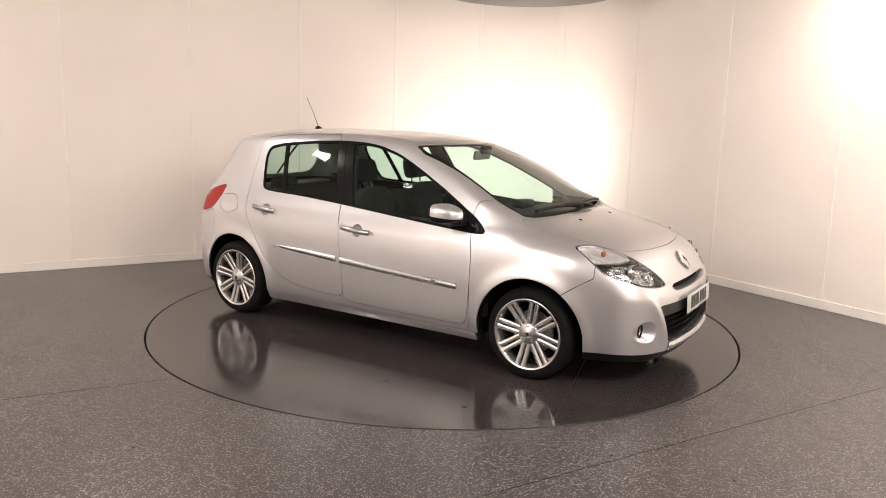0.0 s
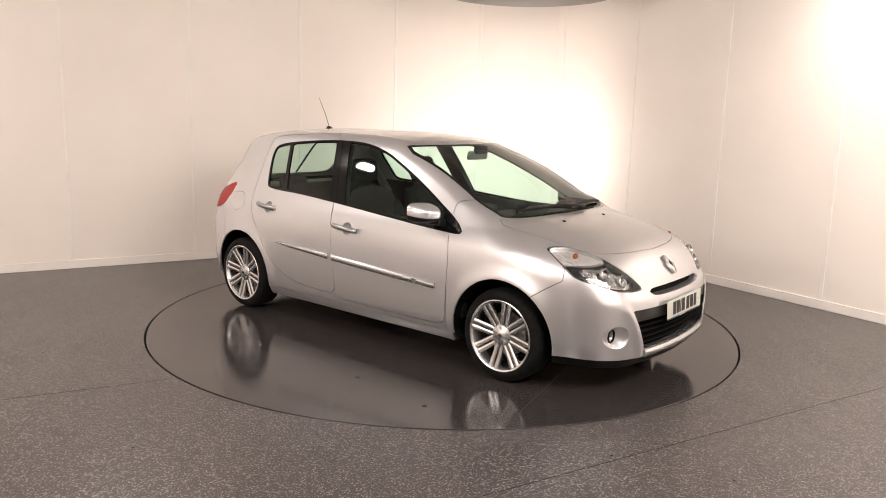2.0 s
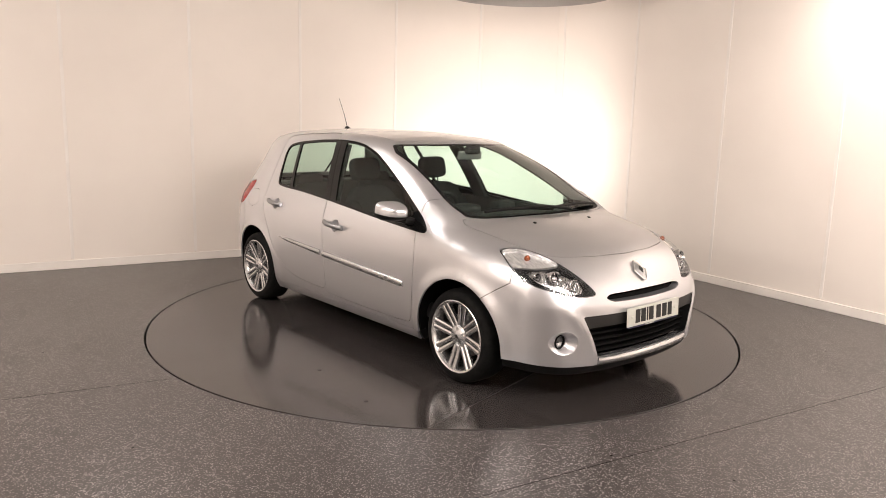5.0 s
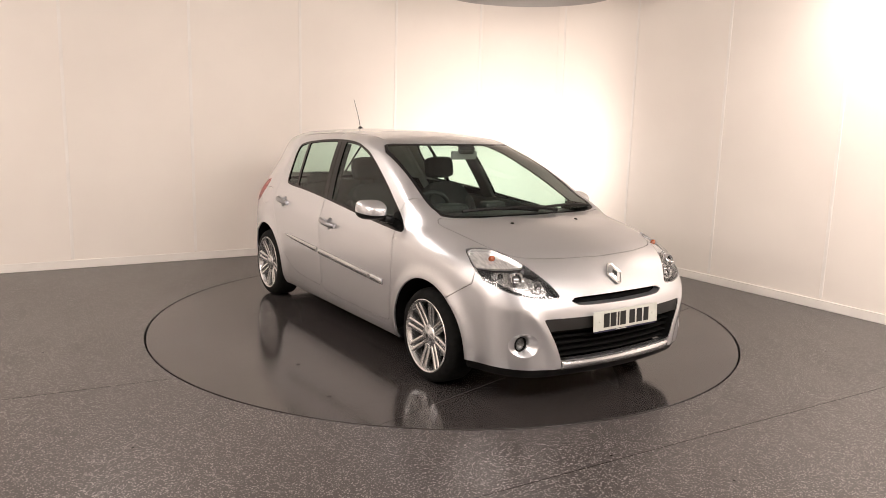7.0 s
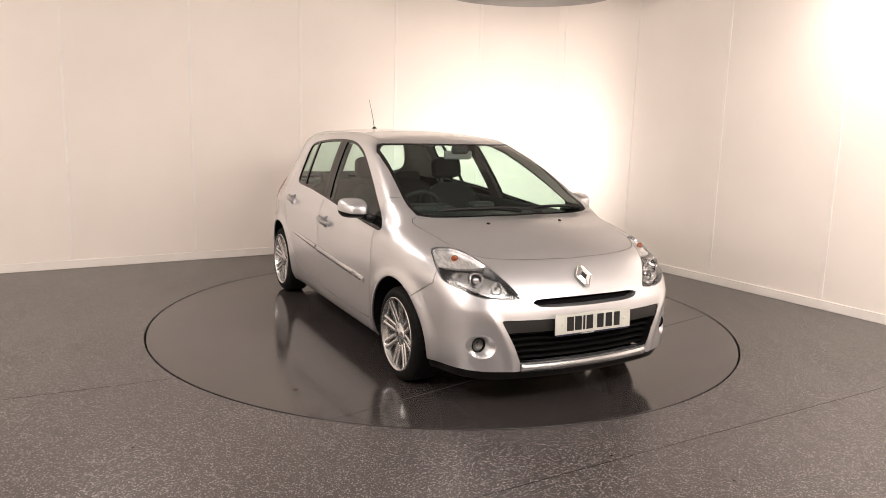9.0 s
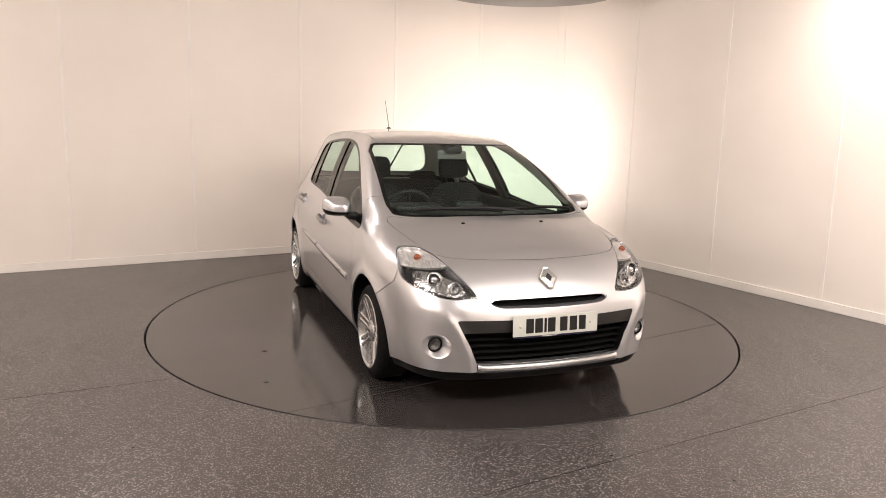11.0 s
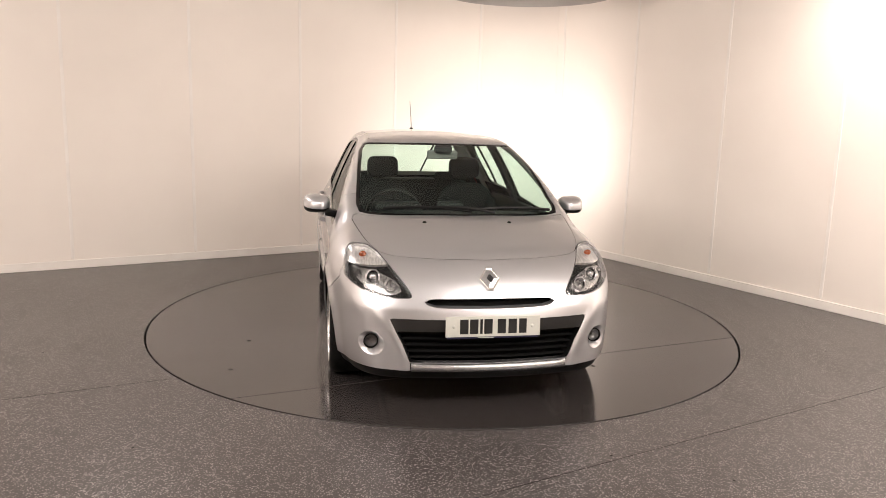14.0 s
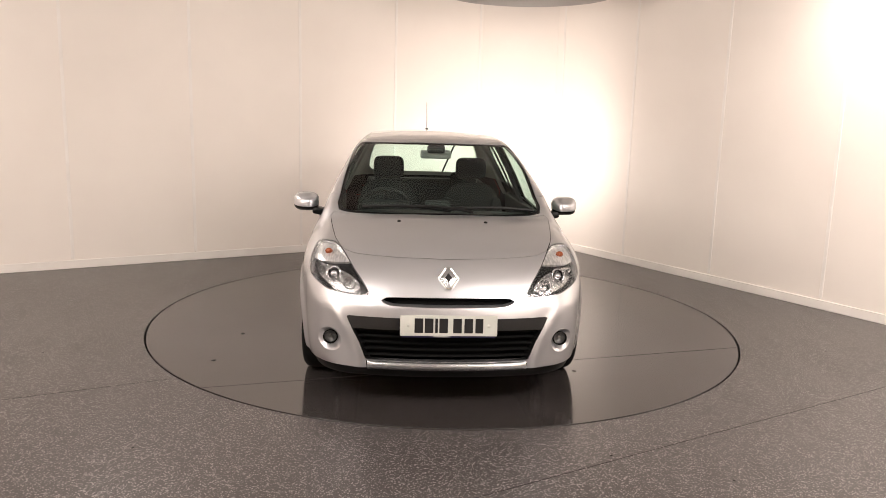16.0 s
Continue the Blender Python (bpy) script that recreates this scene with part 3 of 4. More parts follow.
LAMP = [(-0.748, 0.842), (-0.710, 0.856), (-0.640, 0.857), (-0.586, 0.831), (-0.537, 0.780), (-0.460, 0.692), (-0.428, 0.645), (-0.430, 0.626), (-0.519, 0.623),
        (-0.613, 0.632), (-0.680, 0.652), (-0.750, 0.686), (-0.777, 0.712), (-0.772, 0.785)]
GRILLE = [(0.3, 0.518), (0.0, 0.518), (-0.27, 0.519), (-0.550, 0.522), (-0.518, 0.455), (-0.481, 0.385), (-0.440, 0.281), (0.0, 0.279), (0.3, 0.279)]
STRIP = [(0.3, 0.277), (0.0, 0.277), (-0.442, 0.279), (-0.433, 0.228), (0.0, 0.226), (0.3, 0.226)]
SLOT = [(0.3, 0.626), (0.0, 0.626), (-0.376, 0.624), (-0.352, 0.594), (-0.300, 0.579), (0.0, 0.575), (0.3, 0.575)]
REAR_GLASS = [(0.3, 1.375), (-0.44, 1.360), (-0.50, 1.30), (-0.535, 1.20), (-0.555, 1.10), (-0.53, 1.05), (-0.45, 1.03), (0.3, 1.03)]
TAILGATE = [(0.3, 1.425), (-0.48, 1.40), (-0.55, 1.28), (-0.60, 1.04), (-0.59, 0.63), (0.3, 0.63)]
FOG = (-0.640, 0.377)
HANDLES = {"front_door": ((-0.19, 0.800), (0.050, 0.783)), "rear_door": ((-1.085, 0.868), (-0.868, 0.848))}


def arch_region(v):
    d = np.full(len(v), -1.0)
    for cx, r in ((WHEEL_F, 0.352), (WHEEL_R, 0.355)):
        d = np.maximum(d, r - np.hypot(v[:, 0] - cx, (v[:, 2] - 0.288)))
    return np.minimum(d, -v[:, 1] - 0.42)


def disc_region(c, r, view):
    i = {"front": (1, 2), "side": (0, 2)}[view]

    def f(v):
        d = r - np.hypot(v[:, i[0]] - c[0], v[:, i[1]] - c[1])
        return np.minimum(d, v[:, 0] - 1.35 if view == "front" else -v[:, 1] - 0.42)
    return f


car = new("car")
tagged(car, "silver metallic five-door hatchback parked on the turntable", "car")

base = skin_mesh()
whole_skin = cut(base, -arch_region(base[0]) - 0.0)
rest = whole_skin
sill_line = lambda v: 0.236 - v[:, 2]
lower, rest = cut(rest, np.minimum(sill_line(rest[0]) - 0.001, rest[0][:, 2] - 0.175)), cut(rest, -sill_line(rest[0]) - 0.001)
side_glass, rest = carve(rest, side_region(WINDOWS), 0.001)
screen, rest = carve(rest, top_region(SCREEN, 0.90), 0.001)
rear_glass, rest = carve(rest, rear_region(REAR_GLASS), 0.001)
bonnet, rest = carve(rest, top_region(BONNET, 0.72), 0.0018)
lamp, rest = carve(rest, front_region(LAMP), 0.0012)
grille, rest = carve(rest, front_region(GRILLE, smooth=0), 0.0)
strip, rest = carve(rest, front_region(STRIP, smooth=0), 0.001)
slot, rest = carve(rest, front_region(SLOT), 0.0)
fog, rest = carve(rest, disc_region(FOG, 0.064, "front"), 0.0)
bumper, rest = carve(rest, side_region(BUMPER, 0, -1.0))
wing, rest = carve(rest, side_region(WING))
tail, rest = carve(rest, side_region(TAIL_LAMP))
rear_bumper, rest = carve(rest, side_region(REAR_BUMPER, 0, -1.0))
front_door, rest = carve(rest, side_region(FRONT_DOOR))
rear_door, rest = carve(rest, side_region(REAR_DOOR))
tailgate, rest = carve(rest, rear_region(TAILGATE))
roof, rest = carve(rest, top_region(ROOF, 1.2))
flap, flank = carve(rest, side_region(FUEL_FLAP), 0.0015)

# inner shells that close the joints
inner = cut(whole_skin, whole_skin[0][:, 2] - 0.185)
whole_skin = inner
inner = shifted(whole_skin, 0.014)
for region in (side_region(WINDOWS), top_region(SCREEN, 0.90), rear_region(REAR_GLASS)):
    inner = cut(inner, -region(whole_skin[0]) if len(inner[0]) == len(whole_skin[0]) else -region(inner[0]))
for region in (front_region(LAMP), front_region(GRILLE), front_region(SLOT), disc_region(FOG, 0.064, "front")):
    inner = cut(inner, -region(inner[0]))
lining = cut(inner, inner[0][:, 2] - 0.99)
inner = cut(inner, 0.99 - inner[0][:, 2])
panel("inner_shell", whole(inner), M["under"], car, "black inner body shell seen in the joints", 0)
panel("headliner", whole(lining), M["liner"], car, "pale grey roof lining and pillar trim", 0)

body = panel("body_side", flank, M["paint"], car, "silver roof rail, rear quarter and sill")
panel("fuel_flap", flap, M["paint"], body)
panel("body_side", mirrored(cut(rest, rest[0][:, 2] - 0.0)), M["paint"], car, "silver roof rail, rear quarter and sill")
panel("roof", whole(roof), M["paint"], car)
sill = cut(lower, 0.918 - np.abs(lower[0][:, 0] + 0.01))
for piece in (sill, mirrored(sill)):
    panel("sill", piece, M["paint"], car, "silver painted sill under the doors", 0.03)
lower = cut(lower, np.abs(lower[0][:, 0] + 0.01) - 0.918)
panel("sill_trim", whole(shifted(lower, 0.012)), M["black"], car, "black plastic valance under the bumpers", 0.05)
bonnet_ob = panel("bonnet", whole(bonnet), M["paint"], car)
tailgate_ob = panel("tailgate", whole(tailgate), M["paint"], car)
front_bumper = panel("front_bumper", whole(bumper), M["paint"], car)
panel("rear_bumper", whole(rear_bumper), M["paint"], car)

# windscreen with black edge band
d = top_region(SCREEN, 0.90)(screen[0])
low_edge = np.clip((1.20 - screen[0][:, 0] - 0.20 * screen[0][:, 1] ** 2) , -1, 1)
clear = cut(screen, np.minimum(d - 0.022, (low_edge + 0.01) * 0.8))
band = [cut(screen, 0.022 - d)]
d2 = np.minimum(d - 0.022, 1.0)
low_band = cut(screen, np.minimum(d2, -(low_edge + 0.01) * 0.8))
screen_ob = panel("windscreen", whole(shifted(clear, 0.004)), M["glass"], car, "lightly green-tinted windscreen", 0)
panel("edge_band", whole(shifted(band[0], 0.003)), M["gloss_black"], screen_ob, "black windscreen edge", 0.006)
panel("cowl", whole(shifted(low_band, 0.006)), M["black"], car, "black plastic cowl under the windscreen", 0.01)
rear_ob = panel("rear_window", whole(shifted(rear_glass, 0.004)), M["glass"], car, "tinted rear window", 0)


def pane_of(mesh, x0, x1, inset):
    """A window pane between two slanting cuts, inset from the frame."""
    d = side_region(WINDOWS)(mesh[0]) - inset
    slant = -0.348 * (mesh[0][:, 2] - 0.95)
    x = mesh[0][:, 0] - slant
    return cut(mesh, np.minimum(d, np.minimum(x - x0, x1 - x)))


def door(name, skin_piece, window_pieces, frame_piece, left):
    flip = mirrored if left else (lambda m: m)
    (hx0, hz0), (hx1, hz1) = HANDLES[name]
    cx, cz = (hx0 + hx1) / 2 + 0.01, (hz0 + hz1) / 2
    _, sheet = carve(skin_piece, disc_region((cx, cz), 0.043, "side"), 0.0)
    ob = panel(name, flip(sheet), M["paint"], car)
    panel("window_frame", flip(frame_piece), M["gloss_black"], ob, "black window frame", 0.012)
    for w in window_pieces:
        panel("window", flip(shifted(w, 0.007)), M["side_glass"], ob, "green-tinted side glass", 0)
    at = (lambda p: Vector((p[0], -p[1], p[2]))) if left else (lambda p: p)
    p, n = on_side(cx, cz)
    bm = bmesh.new()
    revolve(bm, [(0.0, -0.012), (0.02, -0.0115), (0.034, -0.008), (0.041, -0.003), (0.0445, 0.001)], 32, axis_to(at(p), at(n)))
    part("handle_cup", bm, M["paint"], ob, "round recess behind the door handle")
    a, na = on_side(hx0, hz0, 0.022)
    b, nb = on_side(hx1, hz1, 0.022)
    bm = bmesh.new()
    line = [a.lerp(b, t) + Vector((0, -1, 0)) * (0.012 * math.sin(math.pi * t) - 0.010 * (abs(2 * t - 1) ** 4)) for t in np.linspace(0, 1, 13)]
    tube(bm, [at(q) for q in line], 0.0185, 12)
    part("handle", bm, M["handle"], ob, "satin silver door handle")
    return ob


def moulding(points, high, left, parent):
    """A raised protective strip along the flank."""
    at = (lambda p: (p[0], -p[1], p[2])) if left else (lambda p: tuple(p))
    rows = []
    for (x, z), h in zip(points, high):
        p, n = on_side(x, z)
        row = []
        for u, out in ((-0.5, -0.004), (-0.5, 0.007), (-0.30, 0.013), (0.05, 0.016), (0.30, 0.013), (0.46, 0.006), (0.5, -0.004)):
            q, m = on_side(x, z + u * h)
            row.append(at(q + m * out))
        rows.append(row)
    bm = bmesh.new()
    vs = [[bm.verts.new(q) for q in row] for row in rows]
    for r, s in zip(vs, vs[1:]):
        for k in range(len(r) - 1):
            bm.faces.new((r[k], s[k], s[k + 1], r[k + 1]))
    bm.faces.new(vs[0])
    bm.faces.new(vs[-1])
    bmesh.ops.recalc_face_normals(bm, faces=bm.faces[:])
    return part("moulding", bm, M["satin"], parent, "silver side protection moulding")


panes = {"front_door": [pane_of(side_glass, -0.150, 0.770, 0.016)],
         "rear_door": [pane_of(side_glass, -0.800, -0.295, 0.016), pane_of(side_glass, -1.4, -0.836, 0.016)]}
d_all = side_region(WINDOWS)(side_glass[0])
slant = side_glass[0][:, 0] + 0.348 * (side_glass[0][:, 2] - 0.95)


def frame_of(x0, x1, holes):
    ring = cut(side_glass, np.minimum(slant - x0, x1 - slant))
    s = ring[0][:, 0] + 0.348 * (ring[0][:, 2] - 0.95)
    hole = np.full(len(s), -1.0)
    for a, b in holes:
        hole = np.maximum(hole, np.minimum(side_region(WINDOWS)(ring[0]) - 0.016, np.minimum(s - a, b - s)))
    return cut(ring, -hole)


frames = {"front_door": frame_of(-0.226, 2.0, [(-0.150, 0.770)]),
          "rear_door": frame_of(-2.0, -0.230, [(-0.800, -0.295), (-1.4, -0.836)])}


def make_side(left, at):
    flip = mirrored if left else (lambda m: m)
    fd = door("front_door", front_door, panes["front_door"], frames["front_door"], left)
    rd = door("rear_door", rear_door, panes["rear_door"], frames["rear_door"], left)
    xs = np.linspace(-0.197, 0.772, 24)
    moulding([(x, np.interp(x, [-0.2, 0.775], [0.568, 0.519])) for x in xs], [0.043] * 23 + [0.036], left, fd)
    xs = np.linspace(-0.845, -0.236, 18)
    moulding([(x, np.interp(x, [-0.845, -0.236], [0.606, 0.571])) for x in xs], list(np.interp(xs, [-0.845, -0.72, -0.236], [0.008, 0.030, 0.040])), left, rd)
    p, n = on_side(0.60, np.interp(0.60, [-0.2, 0.775], [0.568, 0.519]), 0.0165)
    bm = bmesh.new()
    block(bm, (0, 0, 0), (0.034, 0.030, 0.004), 0.0015)
    part("moulding_badge", bm, M["alloy_dark"], fd, "small plain square badge", False, axis_to(at(p), at(n)))
    panel("wing", flip(wing), M["paint"], car)
    panel("tail_lamp", flip(tail), M["red"], car, "red tail lamp lens", 0.02)

    # headlamp
    lens = panel("headlamp", flip(lamp), M["lens"], car, "clear headlamp lens over dark bezel", 0)
    line = lamp[0][:, 2] - (0.782 + 0.06 * (lamp[0][:, 1] + 0.68))
    panel("bezel", flip(shifted(cut(lamp, -line), 0.034)), M["bezel"], lens, "dark grey lamp bezel", 0.0)
    panel("indicator_bowl", flip(shifted(cut(lamp, line), 0.020)), M["ribbed"], lens, "bright indicator reflector", 0.02)
    d = front_region(LAMP)(lamp[0])
    panel("lamp_rim", flip(shifted(cut(lamp, 0.003 - d), 0.001)), M["satin"], lens, "thin bright edge of the headlamp", 0.04)
    ly, lz = lamp[0][:, 1] + 0.612, lamp[0][:, 2] - 0.708
    along, across = (ly - 0.30 * lz) / 1.044, (lz + 0.30 * ly) / 1.044
    bowl = 1 - np.hypot(along / 0.132, across / 0.050)
    panel("reflector_bowl", flip(shifted(cut(lamp, bowl), 0.028)), M["facet"], lens, "faceted reflector bowl with painted dark and bright glints", 0.02)
    for y, z, r, deep in ((-0.632, 0.728, 0.040, 0.012), (-0.540, 0.688, 0.036, 0.016), (-0.708, 0.738, 0.022, 0.018)):
        p, n = on_front(y, z, -deep)
        face = (n + Vector((1.6, 0, 0))).normalized()
        main = r > 0.038
        bm = bmesh.new()
        revolve(bm, [(r * 0.66, -0.016), (r * 0.74, -0.004), (r * 0.84, 0.004), (r * 0.92, 0.008), (r, 0.006), (r * 1.04, -0.002), (r * 1.04, -0.016)], 32, axis_to(at(p), at(face)))
        part("lamp_ring", bm, M["reflector"], lens, "bright ring round the projector")
        bm = bmesh.new()
        if main:
            # domed projector lens in a dark collar
            revolve(bm, [(r * 0.64, -0.016), (r * 0.62, -0.008), (r * 0.5, -0.006)], 28, axis_to(at(p), at(face)))
            part("projector_collar", bm, M["bezel"], lens, "dark collar")
            bm = bmesh.new()
            revolve(bm, [(0.0, 0.006), (r * 0.2, 0.005), (r * 0.38, 0.0), (r * 0.5, -0.008)], 28, axis_to(at(p), at(face)))
            part("projector", bm, M["reflector"], lens, "round projector lens")
        else:
            # concave reflector with a small bulb cap
            revolve(bm, [(0.0, -0.034), (r * 0.25, -0.032), (r * 0.5, -0.024), (r * 0.72, -0.008)], 28, axis_to(at(p), at(face)))
            part("lamp_dish", bm, M["facet"], lens, "concave faceted reflector with painted glints")
            bm = bmesh.new()
            revolve(bm, [(0.0, 0.0), (r * 0.16, -0.003), (r * 0.2, -0.030)], 14, axis_to(at(p), at(face)))
            part("bulb_cap", bm, M["bezel"], lens, "dark bulb cap")
    p, n = on_front(-0.672, 0.823, -0.012)
    bm = bmesh.new()
    bmesh.ops.create_icosphere(bm, subdivisions=2, radius=0.020, matrix=Matrix.Translation(at(p)) @ Matrix.Diagonal((0.7, 1.1, 0.9, 1)))
    part("indicator_bulb", bm, M["amber"], lens, "amber indicator bulb")

    # fog lamp: recessed dish, ring and lens
    p, n = on_front(*FOG)
    face = (n * 0.5 + Vector((1, 0, 0))).normalized()
    bm = bmesh.new()
    outer, middle, deep = [], [], []
    c = p - Vector((1, 0, 0)) * 0.042
    for i in range(40):
        a = 2 * math.pi * i / 40
        y, z = math.cos(a), math.sin(a)
        q, m = on_front(FOG[0] + 0.066 * y, FOG[1] + 0.066 * z, 0.002)
        q2, m2 = on_front(FOG[0] + 0.058 * y, FOG[1] + 0.058 * z, -0.004)
        outer.append(bm.verts.new(at(q)))
        middle.append(bm.verts.new(at(q2)))
        deep.append(bm.verts.new(at(c + Vector((0, 0.040 * y, 0.040 * z)))))
    for a, b in ((outer, middle), (middle, deep)):
        for i in range(40):
            j = (i + 1) % 40
            bm.faces.new((a[i], a[j], b[j], b[i]))
    bmesh.ops.recalc_face_normals(bm, faces=bm.faces[:])
    fog_ob = part("fog_lamp", bm, M["paint"], front_bumper, "round fog lamp set in a silver recess")
    bm = bmesh.new()
    revolve(bm, [(0.040, -0.004), (0.041, 0.006), (0.035, 0.008), (0.033, 0.002), (0.033, -0.02)], 32, axis_to(at(c), (1, 0, 0)))
    part("fog_ring", bm, M["black"], fog_ob, "black ring")
    bm = bmesh.new()
    revolve(bm, [(0.0, 0.008), (0.018, 0.006), (0.034, 0.0)], 28, axis_to(at(c), (1, 0, 0)))
    part("fog_lens", bm, M["lens"], fog_ob, "clear fog lamp lens")
    bm = bmesh.new()
    revolve(bm, [(0.0, -0.022), (0.015, -0.022), (0.028, -0.012), (0.034, -0.002)], 28, axis_to(at(c), (1, 0, 0)))
    revolve(bm, [(0.0, 0.002), (0.008, 0.0), (0.009, -0.02)], 12, axis_to(at(c), (1, 0, 0)))
    part("fog_reflector", bm, M["alloy_dark"], fog_ob, "dim reflector")

    # door mirror
    bm = bmesh.new()
    bmesh.ops.create_uvsphere(bm, u_segments=48, v_segments=32, radius=1.0)
    bmesh.ops.triangulate(bm, faces=bm.faces[:])
    e = 0.62
    for v in bm.verts:
        x, y, z = v.co
        f = lambda u, k: math.copysign(abs(u) ** k, u)
        x, y, z = f(x, 0.8), f(y, e), f(z, e)
        taper = 1 - 0.22 * max(0, x)
        v.co = (0.705 + x * 0.105 + 0.02 * y, -0.907 + y * 0.088 * taper, 0.985 + z * 0.062 * taper - 0.006 * x)
    vs = np.array([v.co[:] for v in bm.verts])
    fs = np.array([[v.index for v in f.verts] for f in bm.faces])
    bm.normal_update()
    ns = np.array([v.normal[:] for v in bm.verts])
    bm.free()
    shell = (vs, ns, fs)
    shell = cut(shell, vs[:, 0] - 0.645)
    split = shell[0][:, 2] - 0.968 - 0.10 * (0.70 - shell[0][:, 0])
    cap = panel("door_mirror", flip(cut(shell, split - 0.0005)), M["paint"], car, "silver door mirror cap over black base", 0.01)
    panel("mirror_shell", flip(cut(shell, -split - 0.0005)), M["black"], cap, "black lower mirror shell", 0.01)
    bm = bmesh.new()
    ring = []
    for i in range(32):
        a = 2 * math.pi * i / 32
        f = lambda u, k: math.copysign(abs(u) ** k, u)
        ring.append(bm.verts.new(at((0.652, -0.907 + 0.082 * f(math.cos(a), 0.6), 0.985 + 0.057 * f(math.sin(a), 0.6)))))
    bm.faces.new(ring)
    part("mirror_glass", bm, M["chrome"], cap, "mirror glass")
    bm = bmesh.new()
    block(bm, at((0.735, -0.806, 0.925)), (0.12, 0.10, 0.046), 0.014, turn=Matrix.Rotation(radians(10 if left else -10), 4, "X"))
    part("mirror_arm", bm, M["black"], cap, "black mirror arm")


both_sides(make_side)

# ---------- nose details ----------
back_grille = shifted(grille, 0.075)
grille_back = panel("grille", whole(back_grille), M["under"], front_bumper, "black lower grille", 0)
upper_band = cut(grille, grille[0][:, 2] - 0.452)
panel("grille_band", whole(shifted(upper_band, 0.006)), M["band"], grille_back, "plain black band over the grille", 0.03)


def nose_bar(name, z, half, thick, deep, inset, mat, parent, label=""):
    """A bar that follows the nose at one height."""
    bm = bmesh.new()
    rows = []
    for y in np.linspace(-half, half, 41):
        p, n = on_front(y, z, -inset)
        rows.append([bm.verts.new(p + Vector((dx, 0, dz))) for dx, dz in ((-deep, thick), (-0.004, thick), (0.0, thick * 0.4), (0.0, -thick * 0.6), (-deep, -thick))])
    for a, b in zip(rows, rows[1:]):
        for k in range(5):
            bm.faces.new((a[k], a[(k + 1) % 5], b[(k + 1) % 5], b[k]))
    bm.faces.new(rows[0])
    bm.faces.new(rows[-1])
    bmesh.ops.recalc_face_normals(bm, faces=bm.faces[:])
    return part(name, bm, mat, parent, label)


for z in (0.302, 0.337, 0.372, 0.407, 0.440):
    nose_bar("slat", z, np.interp(z, [0.281, 0.385, 0.455], [0.442, 0.482, 0.515]) + 0.004, 0.006, 0.04, 0.034, M["under"], grille_back)
# side cheeks that close the grille recess
for s in (-1, 1):
    bm = bmesh.new()
    front, rear_line = [], []
    for z in np.linspace(0.279, 0.52, 9):
        y = s * np.interp(z, [0.279, 0.385, 0.455, 0.522], [0.441, 0.482, 0.519, 0.551])
        p, n = on_front(y, z, 0.001)
        front.append(bm.verts.new(p))
        rear_line.append(bm.verts.new(p - Vector((0.08, s * 0.02, 0))))
    for i in range(8):
        bm.faces.new((front[i], front[i + 1], rear_line[i + 1], rear_line[i]))
    part("grille_cheek", bm, M["black"], grille_back)
panel("strip_backing", whole(shifted(strip, 0.006)), M["black"], front_bumper, "black backing of the silver strip", 0.03)
bm = bmesh.new()
rows = []
for y in np.linspace(-0.434, 0.434, 49):
    p, n = on_front(y, 0.254)
    fade = 1 - 0.5 * max(0.0, (abs(y) - 0.40) / 0.034)
    rows.append([bm.verts.new(p + Vector((dx * fade if dx > 0 else dx, 0, dz)))
                 for dx, dz in ((-0.05, 0.026), (-0.006, 0.026), (0.010, 0.022), (0.019, 0.013), (0.021, 0.003), (0.018, -0.010), (0.008, -0.021), (-0.012, -0.026))])
for a, b in zip(rows, rows[1:]):
    for k in range(7):
        bm.faces.new((a[k], a[k + 1], b[k + 1], b[k]))
bm.faces.new(rows[0])
bm.faces.new(rows[-1])
bmesh.ops.recalc_face_normals(bm, faces=bm.faces[:])
part("lower_strip", bm, M["satin"], front_bumper, "satin silver lip under the grille")
slot_back = panel("air_slot", whole(shifted(slot, 0.045)), M["under"], front_bumper, "narrow black air slot", 0)
# lips of the slot
for top in (False, True):
    bm = bmesh.new()
    a_row, b_row = [], []
    for y in np.linspace(-0.372, 0.372, 41):
        z = 0.6255 if top else np.interp(abs(y), [0, 0.30, 0.352, 0.374], [0.575, 0.579, 0.594, 0.622])
        p, n = on_front(y, z, 0.0)
        a_row.append(bm.verts.new(p))
        b_row.append(bm.verts.new(p + Vector((-0.05, 0, 0.004 if not top else 0.012))))
    for i in range(40):
        bm.faces.new((a_row[i], a_row[i + 1], b_row[i + 1], b_row[i]))
    part("slot_lip", bm, M["under"] if top else M["paint"], slot_back)

# number plate with plain bars in place of its characters
plate_pose = pose(2.078, 0, 0.489, 0, -3, 0)
bm = bmesh.new()
block(bm, (0, 0, 0), (0.006, 0.520, 0.111), 0.002)
plate = part("number_plate", bm, M["plate"], front_bumper, "white number plate with black bars", False, plate_pose)
for y, w in ((-0.160, 0.046), (-0.106, 0.046), (-0.066, 0.014), (-0.028, 0.046), (0.046, 0.046), (0.106, 0.046), (0.163, 0.042)):
    bm = bmesh.new()
    block(bm, (0.0035, y, 0.0), (0.002, w, 0.079), 0.0006, segments=1)
    part("character_bar", bm, M["ink"], plate, smooth=False)
for y in (-0.215, 0.215):
    bm = bmesh.new()
    revolve(bm, [(0.0, 0.006), (0.006, 0.005), (0.009, 0.002), (0.009, 0.0)], 14, axis_to((0.003, y, 0.0), (1, 0, 0)))
    part("plate_screw", bm, M["plate"], plate)
bm = bmesh.new()
block(bm, (-0.001, 0.0, -0.060), (0.004, 0.50, 0.010), 0.001, segments=1)
